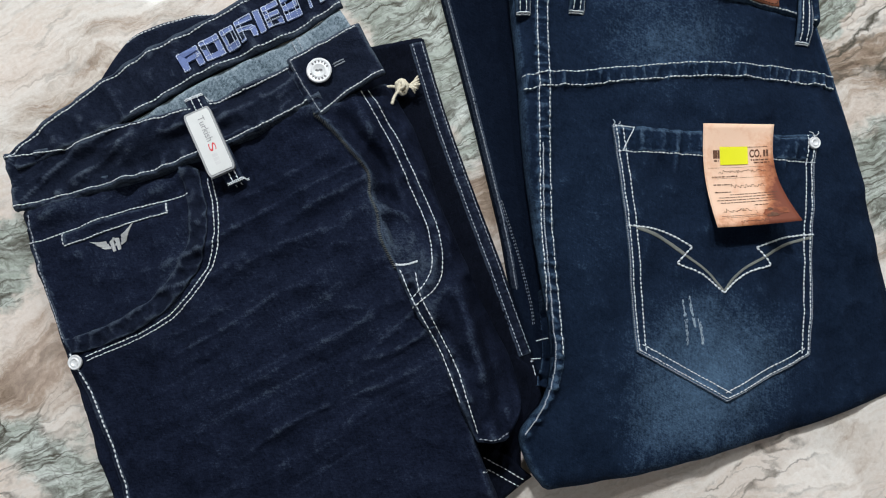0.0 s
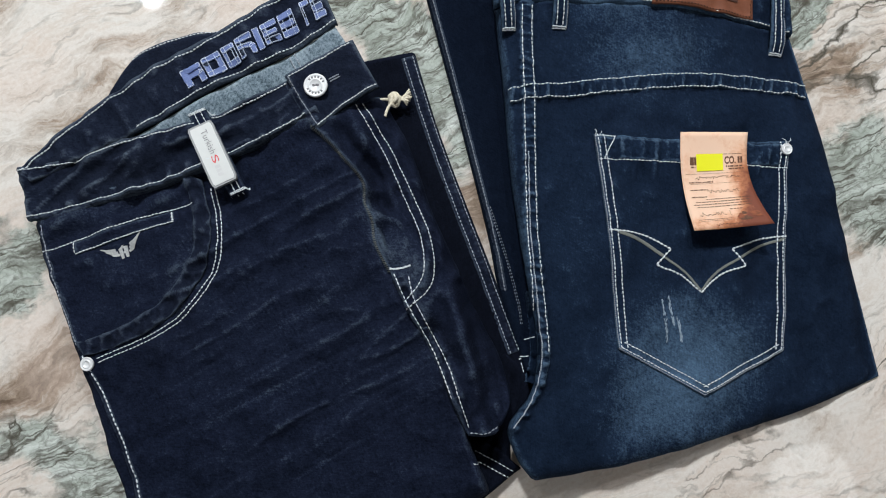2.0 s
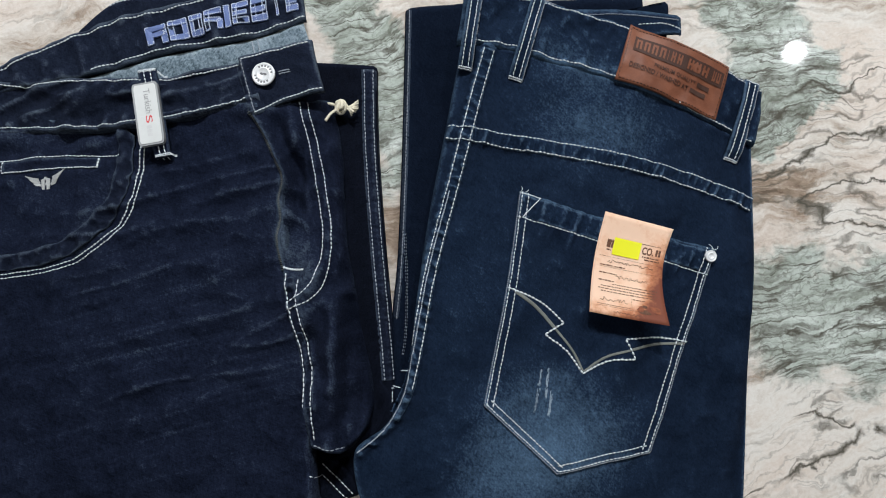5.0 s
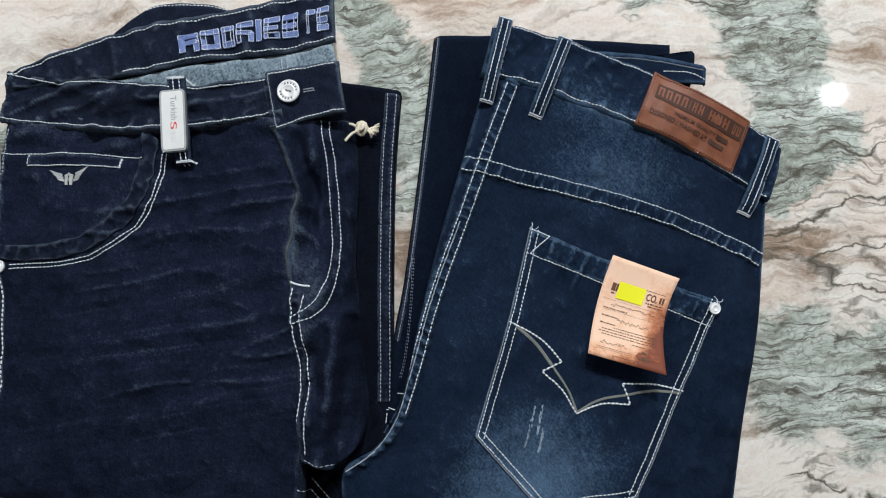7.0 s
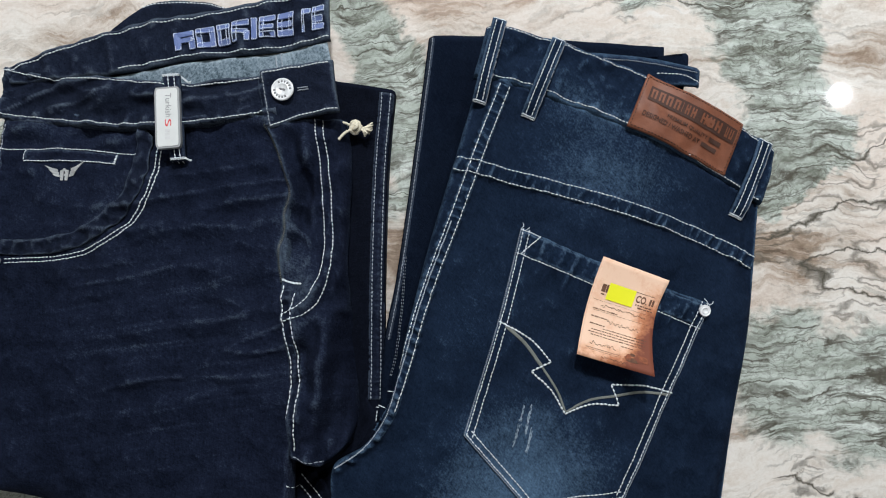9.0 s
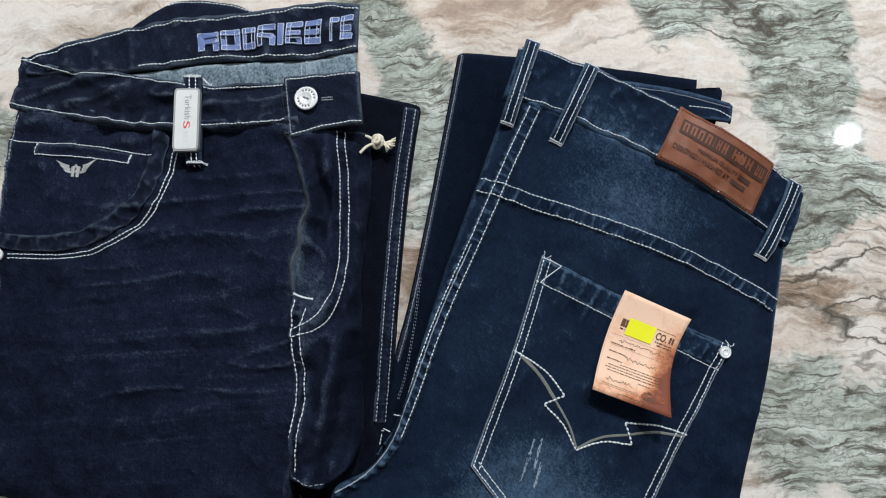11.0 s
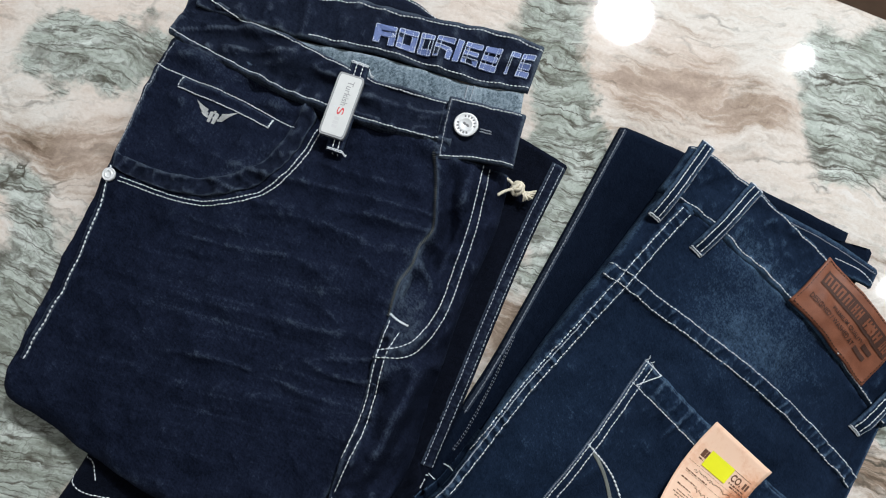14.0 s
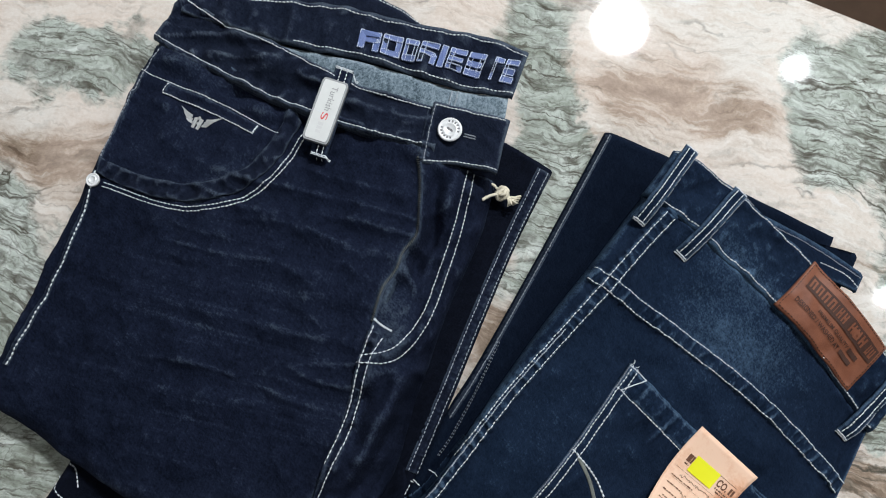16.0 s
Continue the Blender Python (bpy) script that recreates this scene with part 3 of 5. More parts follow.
POWER = 20.8
# placed from their reflections, except the last: an unseen fill lamp added on the near side
for x, y, r, w in ((-0.45, 1.42, 0.095, 2.5), (0.88, 1.53, 0.020, 0.5), (0.06, 1.83, 0.023, 1.0), (-1.07, 1.10, 0.022, 0.22), (-1.61, 0.79, 0.024, 0.12), (1.45, -0.25, 0.15, 0.008), (-0.5, -1.5, 0.05, 0.5)):
    downlight(x, y, r, POWER * w)


# ---- black jeans, front side up ----
U = Vector((0.777, 0.629, 0))
V = Vector((0.629, -0.777, 0))


def pq(x, y):
    """Along the waist seam and down from it."""
    d = Vector((x + 0.238, y - 0.082, 0))
    return d.dot(U), d.dot(V)


POCKET_MOUTH = [(-0.128, 0.136), (-0.113, 0.104), (-0.109, 0.077), (-0.119, 0.048), (-0.144, 0.022), (-0.172, 0.005), (-0.1812, 0.0008)]
POCKET_SEAM = [(-0.104, 0.128), (-0.092, 0.096), (-0.091, 0.068), (-0.101, 0.042), (-0.122, 0.018), (-0.165, -0.010)]
FLY = [(-0.038, 0.182), (-0.025, 0.174), (-0.009, 0.161), (0.0062, 0.147), (0.0095, 0.133), (0.0170, 0.1205), (0.0222, 0.104), (0.0358, 0.0845), (0.052, 0.060), (0.075, 0.032), (0.094, 0.0), (0.110, -0.024)]
mouth_line, fly_line = spline(POCKET_MOUTH, 60), spline(FLY, 60)
OUTSEAM = [(-0.227, 0.082), (-0.215, 0.055), (-0.190, 0.012), (-0.180, -0.002), (-0.165, -0.022), (-0.139, -0.058), (-0.118, -0.096), (-0.098, -0.138)]
out_line = spline(OUTSEAM, 60)


def front_height(x, y):
    p, q = pq(x, y)
    z = 0.036 + 0.010 * ease(0.0, 0.10, p) + 0.004 * ease(0.14, 0.24, p)
    n = noise.noise
    z += 0.0035 * n(Vector((p * 9, q * 14, 0.3)))
    # creases across the thigh
    m = ease(0.05, 0.10, q) * (1 - ease(0.22, 0.27, q)) * ease(0.02, 0.09, p) * (1 - ease(0.22, 0.27, p))
    ridge = 1 - abs(n(Vector((p * 6, q * 52 + 0.5 * n(Vector((p * 14, q * 9, 4))), 7.1)))) * 2.4
    z += 0.0038 * m * max(0, ridge) ** 2
    z += 0.0022 * m * n(Vector((p * 9, q * 105 + 0.8 * n(Vector((p * 10, q * 6, 2))), 1.7)))
    z += 0.0046 * n(Vector((x * 50, y * 50, 2.2))) + 0.0011 * n(Vector((x * 140, y * 140, 6.2)))
    z += 0.0075 * n(Vector((p * 26, q * 75, 3.9))) * (1 - ease(0.04, 0.07, q))
    z -= 0.012 * ease(0.002, -0.006, q)
    # the pocket mouth: the facing lies lower than the panel
    d = side_of(mouth_line, x, y)
    if d < 0 and p < 0.16 and q < 0.125 and p > 0.0:
        z -= 0.0022 * ease(0.0, 0.003, -d)
    # a welted ridge along the side seam
    d = side_of(out_line, x, y)
    z += 0.0012 * math.exp(-(d / 0.0035) ** 2) - 0.0008 * math.exp(-((d + 0.006) / 0.003) ** 2)
    return z


jeans = thing("jeans", (-0.06, 0.05, 0), "folded blue-black denim jeans lying front side up on the marble", "jeans", "folded jeans")

# lower layers of the folded legs
low = lambda z, a=0.002: (lambda x, y: z + a * noise.noise(Vector((x * 13, y * 13, z * 90))) + 0.0016 * noise.noise(Vector((x * 60, y * 60, 3))))
bm = sheet([(-0.10, 0.215), (-0.015, 0.249), (0.027, 0.265)], [(0.027, 0.265), (0.0535, 0.2085), (0.086, 0.149), (0.121, 0.088), (0.149, 0.036), (0.158, 0.008), (0.148, -0.016)],
           [(-0.06, -0.13), (0.05, -0.06), (0.148, -0.016)], [(-0.10, 0.215), (-0.16, 0.06), (-0.06, -0.13)], lambda x, y: low(0.0180)(x, y) - 0.008 * ease(0.095, 0.135, x), thick=0.018, step=0.004, roll=(0, 0.004, 0.01, 0.01), depth=0.005)
leg = part("folded_leg", bm, BLACK_PLAIN, jeans)
bm = sheet([(-0.05, -0.10), (0.05, -0.05), (0.122, -0.030), (0.157, -0.045)], [(0.157, -0.045), (0.146, -0.056), (0.12, -0.085)],
           [(0.002, -0.21), (0.06, -0.15), (0.12, -0.085)], [(-0.05, -0.10), (-0.022, -0.146), (0.002, -0.21)], low(0.015), thick=0.0148, step=0.004, roll=(0, 0.005, 0.005, 0.006), depth=0.006)
hem = part("leg_hem", bm, BLACK_PLAIN, jeans)
bm = sheet([(-0.248, 0.112), (-0.19, 0.15), (-0.06, 0.2)], [(-0.06, 0.2), (0.05, 0.05), (0.10, -0.03)],
           [(-0.100, -0.160), (0.0, -0.10), (0.10, -0.03)], [(-0.248, 0.112), (-0.224, 0.056), (-0.192, 0.0), (-0.155, -0.055), (-0.118, -0.125), (-0.100, -0.160)],
           low(0.026), thick=0.0255, step=0.004, roll=(0, 0.01, 0.012, 0.012), depth=0.012)
part("back_panel", bm, BLACK_PLAIN, jeans)

bm = sheet([(0.03, 0.06), (0.09, 0.06), (0.150, 0.03)], [(0.150, 0.03), (0.151, 0.005), (0.146, -0.018), (0.149, -0.044)],
           [(0.0, -0.08), (0.09, -0.05), (0.149, -0.044)], [(0.03, 0.06), (0.0, 0.0), (0.0, -0.08)], low(0.010), thick=0.0096, step=0.005, roll=(0, 0.004, 0, 0), depth=0.005)
part("folded_leg", bm, BLACK_PLAIN, jeans)

# front panels
LEFT_EDGE = [(-0.240, 0.087), (-0.222, 0.054), (-0.202, 0.020), (-0.188, -0.003), (-0.168, -0.038), (-0.146, -0.078), (-0.117, -0.127), (-0.101, -0.158)]
bm = sheet([(-0.240, 0.087), (-0.195, 0.110), (-0.155, 0.126), (-0.121, 0.145), (-0.093, 0.162), (-0.033, 0.194)],
           [(-0.033, 0.194), (0.004, 0.155), (0.020, 0.126), (0.042, 0.090), (0.060, 0.064), (0.084, 0.034), (0.100, 0.002), (0.113, -0.027), (0.120, -0.040), (0.134, -0.062)],
           [(-0.101, -0.158), (-0.085, -0.166), (-0.052, -0.156), (-0.021, -0.146), (0.05, -0.116), (0.100, -0.090), (0.134, -0.062)], LEFT_EDGE,
           front_height, thick=0.004, step=0.002, roll=(0, 0.004, 0.018, 0.014), depth=0.016)
panel = part("front_panel", bm, BLACK_DENIM, jeans)


valley_line = spline([(0.092, 0.085), (0.1015, 0.062), (0.114, 0.032), (0.124, 0.008), (0.130, -0.010)], 40)

crotch_line = spline([(0.046, 0.074), (0.058, 0.0600), (0.0815, 0.0300), (0.098, 0.002), (0.110, -0.019)], 40)
j_line = spline([(-0.007, 0.209), (0.0212, 0.1735), (0.0428, 0.1412), (0.0568, 0.1182), (0.0640, 0.0958), (0.0632, 0.0795), (0.0515, 0.0615)], 40)


def fly_height(x, y):
    p, q = pq(x, y)
    n = noise.noise
    z = 0.0525 + 0.0022 * n(Vector((p * 9, q * 14, 0.3)))
    d2 = abs(side_of(fly_line, x, y))
    z -= 0.017 * ease(0.018, 0.056, d2)
    z -= 0.0130 * math.exp(-((d2 - 0.012) / 0.0065) ** 2) * ease(0.045, 0.075, q) * (1 - ease(0.125, 0.16, q))
    z += 0.0025 * math.exp(-(d2 / 0.004) ** 2)
    dc, dj = side_of(crotch_line, x, y), side_of(j_line, x, y)
    felled = math.exp(-(dc / 0.0065) ** 6)
    z += felled * (0.0022 + 0.0045 * n(Vector((x * 150, y * 150, 8.1))))
    z += 0.0042 * math.exp(-(dj / 0.007) ** 2) * n(Vector((x * 130, y * 130, 4.4))) - 0.0016 * math.exp(-((abs(dj) - 0.006) / 0.0025) ** 2)
    z += 0.0092 * n(Vector((d2 * 55, q * 62, 6.6))) * math.exp(-((d2 - 0.010) / 0.012) ** 2) * ease(0.05, 0.08, q)
    # slanting crumples that run off the fly edge
    crumple = 1 - abs(n(Vector((p * 34 + q * 22, q * 30 - p * 12, 11.3)))) * 3.0
    z += 0.0042 * max(0, crumple) ** 2 * math.exp(-((d2 - 0.012) / 0.014) ** 2) * ease(0.03, 0.06, q) * (1 - ease(0.15, 0.19, q))
    dv = side_of(valley_line, x, y)
    z -= 0.010 * math.exp(-(dv / 0.0065) ** 2) * ease(0.16, 0.21, q) - 0.005 * math.exp(-((dv + 0.011) / 0.006) ** 2) * ease(0.17, 0.22, q)
    z -= 0.013 * ease(0.0, 0.010, dv) * ease(0.16, 0.20, q)
    z += 0.0110 * n(Vector((x * 46, y * 38, 5.5))) * ease(0.02, 0.1, q) + 0.0036 * n(Vector((x * 90, y * 90, 1.5)))
    z += 0.0035 * math.exp(-((d2 - 0.030) / 0.010) ** 2) * ease(0.16, 0.24, q) * (0.5 + n(Vector((q * 30, 2, 1))))
    return z


bm = sheet([(-0.037, 0.181), (-0.012, 0.204), (0.008, 0.222)], [(0.008, 0.222), (0.034, 0.187), (0.066, 0.128), (0.104, 0.072), (0.132, 0.030), (0.141, 0.004)],
           [(0.110, -0.024), (0.124, -0.022), (0.135, -0.016), (0.141, 0.004)], FLY, fly_height, thick=0.003, step=0.002, roll=(0, 0.016, 0.005, 0.0015), depth=0.014)
fly_panel = part("fly_panel", bm, BLACK_DENIM, jeans)
bm = strip(shift_line(spline(FLY[:8], 40), -0.0008), shift_line(spline(FLY[:8], 40), 0.0030),
           lambda x, y: top(x, y) + 0.0007 + 0.0006 * noise.noise(Vector((x * 160, y * 160, 1))), thick=0.0018, step=0.0015)
part("fly_edge", bm, BLACK_DENIM, jeans)

# back of the waistband, seen from inside
INNER_TOP = [(-0.250, 0.122), (-0.218, 0.161), (-0.176, 0.206), (-0.140, 0.235), (-0.105, 0.266), (-0.080, 0.288), (-0.054, 0.302)]
INNER_BOT = [(-0.238, 0.112), (-0.167, 0.163), (-0.132, 0.194), (-0.103, 0.215), (-0.066, 0.241), (-0.034, 0.270)]
inner_h = lambda x, y: 0.041 + 0.0022 * noise.noise(Vector((x * 22, y * 22, 8.8))) + 0.0048 * noise.noise(Vector((x * 70, y * 70, 3))) + 0.0010 * noise.noise(Vector((x * 160, y * 160, 3)))
bm = strip([(-0.20, 0.20), (-0.194, 0.216), (-0.181, 0.235), (-0.150, 0.252), (-0.127, 0.259), (-0.10, 0.28)], [(-0.22, 0.13), (-0.19, 0.16), (-0.16, 0.18), (-0.13, 0.2), (-0.11, 0.22), (-0.08, 0.25)],
           low(0.022), thick=0.020, step=0.003, roll=(0.005, 0, 0, 0), depth=0.005)
part("outer_band", bm, BAND_DENIM, jeans)
bm = strip([(-0.180, 0.150), (-0.132, 0.192), (-0.103, 0.214), (-0.066, 0.240), (-0.036, 0.268)], [(-0.150, 0.140), (-0.110, 0.165), (-0.080, 0.188), (-0.050, 0.212), (-0.016, 0.246)],
           lambda x, y: 0.036 + 0.002 * noise.noise(Vector((x * 25, y * 25, 6))), thick=0.003, step=0.0025)
lining = part("lining", bm, INNER_DENIM, jeans, "pale grey-blue inside of the denim")
bm = strip(INNER_TOP, INNER_BOT, inner_h, thick=0.003, step=0.0022, roll=(0.003, 0.002, 0.002, 0), depth=0.002)
inner_band = part("inner_waistband", bm, BAND_DENIM, jeans)

# front waistband
BAND_TOP = [(-0.252, 0.121), (-0.222, 0.130), (-0.193, 0.141), (-0.158, 0.158), (-0.124, 0.174), (-0.092, 0.194), (-0.055, 0.221)]
BAND_BOT = [(-0.236, 0.083), (-0.190, 0.102), (-0.151, 0.118), (-0.116, 0.137), (-0.089, 0.153), (-0.044, 0.187), (-0.030, 0.190)]


band_foot = spline(BAND_BOT, 60)


def band_height(x, y):
    p, q = pq(x, y)
    db = side_of(band_foot, x, y)
    pucker = 0.0045 * noise.noise(Vector((p * 130, q * 50, 5))) * (math.exp(-(db / 0.010) ** 2) + math.exp(-((db - 0.042) / 0.010) ** 2))
    z = 0.038 + 0.0145 * ease(0.0, 0.12, p)
    fold = noise.noise(Vector((p * 14, q * 85 + 3 * p, 9.1)))
    ridge = 1 - abs(noise.noise(Vector((p * 20 + q * 18, q * 120, 4.7)))) * 2.6
    z += 0.0024 * max(0, ridge) ** 2
    return z + pucker + 0.0062 * fold + 0.0090 * noise.noise(Vector((p * 38 + q * 40, q * 80 - p * 20, 3.3))) * (0.4 + noise.noise(Vector((p * 12, 0.5, 2)))) + 0.0014 * noise.noise(Vector((p * 120, q * 120, 3.3)))


bm = strip(BAND_TOP, BAND_BOT, band_height, thick=0.004, step=0.0018, roll=(0.003, 0, 0.002, 0.004), depth=0.002)
band = part("waistband", bm, BAND_DENIM, jeans)
bm = sheet([(-0.0635, 0.2175), (-0.040, 0.2365), (-0.018, 0.253)], [(-0.018, 0.253), (-0.007, 0.238), (0.007, 0.221)],
           [(-0.033, 0.181), (-0.014, 0.203), (0.007, 0.221)], [(-0.0635, 0.2175), (-0.049, 0.200), (-0.033, 0.181)],
           lambda x, y: 0.0565 + 0.0036 * noise.noise(Vector((x * 60, y * 60, 2.5))) + 0.0010 * noise.noise(Vector((x * 140, y * 140, 2.5))), thick=0.0045, step=0.0018, roll=(0.002, 0.002, 0.002, 0.002), depth=0.0015)
flap = part("waistband_tab", bm, BAND_DENIM, jeans)

# pocket: bound mouth, welt, side facing
bm = strip(POCKET_MOUTH, [(-0.112, 0.132), (-0.099, 0.100), (-0.097, 0.070), (-0.107, 0.042), (-0.130, 0.017), (-0.162, -0.003), (-0.1745, -0.008)],
           lambda x, y: front_height(x, y) - 0.005 * ease(0.018, 0.006, pq(x, y)[1]) + 0.0026 + 0.0034 * noise.noise(Vector((x * 150, y * 150, 4))), thick=0.002, step=0.0016, roll=(0.0015, 0, 0, 0), depth=0.001)
part("pocket_binding", bm, ROPED_BLACK, jeans)
WELT_A, WELT_B = [(-0.200, 0.0725), (-0.165, 0.091), (-0.130, 0.1065)], [(-0.1965, 0.0635), (-0.162, 0.082), (-0.127, 0.098)]
bm = strip(WELT_A, WELT_B, lambda x, y: top(x, y) + 0.0014, thick=0.002, step=0.0016, roll=(0.001, 0.001, 0.001, 0.001), depth=0.0008)
part("coin_pocket", bm, BLACK_DENIM, jeans)

# roped seams of the black pair
LEG_SEAM = [(0.0275, 0.262), (0.0545, 0.2065), (0.0855, 0.1495), (0.1195, 0.0895), (0.1450, 0.0440)]
felled(jeans, [(0.043, 0.0815), (0.0575, 0.0625), (0.0815, 0.0305), (0.097, 0.003)], 0.0045, -0.0045, ROPED_BLACK)
felled(jeans, LEG_SEAM, 0.0005, -0.0115, ROPED_BLACK, pucker=0.0008)
felled(jeans, [(-0.176, -0.008), (-0.165, -0.022), (-0.139, -0.058), (-0.118, -0.096), (-0.098, -0.138)], 0.0012, -0.0035, ROPED_BLACK, pucker=0.0007)
felled(jeans, [(-0.228, 0.077), (-0.215, 0.055), (-0.190, 0.012), (-0.181, -0.001)], 0.0014, -0.0022, ROPED_BLACK, pucker=0.0009)
felled(jeans, [(-0.232, 0.0865), (-0.190, 0.1045), (-0.151, 0.1205), (-0.116, 0.1395), (-0.089, 0.156), (-0.050, 0.186)], 0.0012, -0.0030, ROPED_BLACK, pucker=0.0009)
felled(jeans, [(-0.0615, 0.2155), (-0.047, 0.199), (-0.034, 0.1835)], 0.0010, -0.0035, ROPED_BLACK, pucker=0.0008)

# stitching of the black pair
seam(band, BAND_TOP[:-1] + [(-0.063, 0.215)], (-0.0025,), step=0.0028, size=0.0026)
seam(band, [(-0.237, 0.086), (-0.190, 0.1055), (-0.151, 0.1215), (-0.116, 0.1405), (-0.089, 0.157), (-0.043, 0.191)], (0.0,), step=0.0028, size=0.0027, width=0.0011)
seam(flap, [(-0.0605, 0.2165), (-0.040, 0.2335), (-0.0195, 0.2495)], (0,), step=0.0028)
seam(flap, [(-0.0605, 0.2165), (-0.047, 0.200), (-0.033, 0.1845)], (0,), DIM_THREAD, step=0.0028)
seam(flap, [(-0.033, 0.1840), (-0.014, 0.2055), (0.005, 0.2225)], (0,), step=0.0028, size=0.0027, width=0.0011)
seam(inner_band, INNER_TOP, (-0.004,), step=0.0030)
seam(inner_band, INNER_BOT[1:], (0.003,), step=0.0030)
seam(inner_band, [(-0.190, 0.221), (-0.178, 0.2325), (-0.150, 0.2485), (-0.128, 0.2555)], (0,), step=0.003)
seam(panel, OUTSEAM[:4], (0,), DIM_THREAD, step=0.003)
seam(panel, [(-0.176, -0.008), (-0.165, -0.022), (-0.139, -0.058), (-0.118, -0.096), (-0.098, -0.138)], (0,), step=0.0036, size=0.0028, width=0.0012)
seam(panel, POCKET_SEAM, (-0.0013, 0.0018), step=0.0030)
seam(panel, [(-0.232, 0.062), (-0.217, 0.064), (-0.196, 0.0755), (-0.156, 0.0965), (-0.128, 0.1085), (-0.115, 0.114)], (0,), step=0.0028)
seam(panel, WELT_B, (0.0008,), step=0.0027)
seam(panel, [(-0.2005, 0.0725), (-0.197, 0.0645)], (0,), step=0.0026)
seam(panel, [(-0.131, 0.1055), (-0.128, 0.0985)], (0,), step=0.0022, width=0.0016)
seam(fly_panel, [(-0.0095, 0.2075), (0.0190, 0.1715), (0.0400, 0.1395), (0.0530, 0.1185), (0.0600, 0.0975), (0.0600, 0.0820), (0.0505, 0.0640)], (0,), step=0.0032)
seam(fly_panel, [(-0.0050, 0.2105), (0.0235, 0.1755), (0.0455, 0.1430), (0.0605, 0.1180), (0.0680, 0.0940), (0.0665, 0.0770), (0.0525, 0.0590)], (0,), step=0.0032)
seam(fly_panel, [(0.0395, 0.0845), (0.053, 0.0635), (0.0765, 0.0335), (0.0945, 0.002)], (0,), step=0.0036, size=0.003, width=0.0011)
seam(fly_panel, [(0.0505, 0.084), (0.056, 0.070), (0.0625, 0.0605), (0.087, 0.0275), (0.099, 0.004), (0.110, -0.017)], (0,), step=0.0036, size=0.003, width=0.0011)
seam(fly_panel, [(0.036, 0.0870), (0.043, 0.0885), (0.0505, 0.0915)], (0, 0.0006), step=0.0012, size=0.0022, width=0.0011)
lip = spline(FLY[:8], 90)
across = [[a, a + Vector((-(b - a).y, (b - a).x, 0)).normalized() * 0.0015 + (b - a) * 0.5] for a, b in zip(lip, lip[1:])]
part("overcast", dashes(across, step=0.0025, size=0.0022, width=0.0007, lift=0.0002), OLIVE_THREAD, fly_panel, kind="stuff")
seam(fly_panel, [(0.111, -0.0205), (0.122, -0.019), (0.132, -0.014)], (0,), DIM_THREAD, step=0.003)
seam(leg, LEG_SEAM, (-0.0022, -0.0092), PALE_GREY_THREAD, step=0.0032, width=0.0011)
seam(leg, [(0.1440, 0.0365), (0.1500, 0.0390)], (0,), step=0.0014, size=0.0018)
seam(leg, [(0.1455, 0.0345), (0.1490, 0.0270)], (0, 0.005), step=0.0026)
seam(hem, [(0.119, -0.036), (0.136, -0.042), (0.151, -0.0475)], (0, -0.006), step=0.0034)
seam(hem, [(-0.019, -0.150), (-0.012, -0.148), (0.0, -0.154)], (0,), step=0.003)
seam(hem, [(-0.018, -0.166), (0.0, -0.166), (0.03, -0.14)], (0,), step=0.003)
felled(jeans, [(-0.0655, 0.2405), (-0.0605, 0.2340), (-0.0568, 0.2290)], 0.0035, -0.0035, INNER_DENIM, pucker=0.0006)
seam(lining, [(-0.0655, 0.2405), (-0.0605, 0.2340), (-0.0568, 0.2290)], (-0.0022, 0.0022), PALE_GREY_THREAD, step=0.0026)

# embroidered lettering on the inner band, kept as plain blocks with holes
place = on_quad((-0.134, 0.1985), (-0.0395, 0.2705), (-0.0535, 0.2965), (-0.148, 0.2145), lambda x, y: top(x, y))
EMB = [(0.00, 0.135), (0.148, 0.272), (0.286, 0.372), (0.384, 0.496), (0.51, 0.55), (0.564, 0.67), (0.684, 0.79), (0.845, 0.905), (0.915, 0.995)]
for k, (a, b) in enumerate(EMB):
    lo, hi = (0.10, 0.80) if k < 3 else (0.14, 0.86) if k < 7 else (0.18, 0.84)
    w = b - a
    th, tv = min(0.045, 0.31 * w), 0.19
    strokes = [(a, lo, a + th, hi)]
    if k != 4:
        strokes.append((a, hi - tv, b, hi))
    if k in (1, 2, 6, 0):
        strokes.append((b - th, lo if k != 0 else 0.42, b, hi))
    if k in (1, 2, 5, 6, 8):
        strokes.append((a, lo, b, lo + tv))
    if k in (0, 3, 5, 6, 8):
        strokes.append((a, 0.40, b - 0.1 * w, 0.56))
    if k in (0, 3):
        strokes.append((b - th, lo, b, 0.50))
    if k == 4:
        strokes = [(a, lo, b, hi)]
    bm = bmesh.new()
    for n, (x0, y0, x1, y1) in enumerate(strokes):
        slab(bm, rounded(x0, y0, x1, y1, 0.012), place, 0.0012 + 0.00004 * n)
    part("embroidery", bm, BLUE_THREAD, inner_band, "lavender-blue embroidered block", smooth=False)
    rings = []
    for x0, y0, x1, y1 in strokes:
        ring = [place(u, v) for u, v in rounded(x0 + 0.003, y0 + 0.015, x1 - 0.003, y1 - 0.015, 0.009, 2)]
        rings.append([Vector((v.x, v.y, 0)) for v in ring + ring[:1]])
    part("embroidery_edge", dashes(rings, lift=0.0012, step=0.0016, size=0.0014, width=0.0009, tall=0.0009), PALE_THREAD, inner_band, kind="stuff")

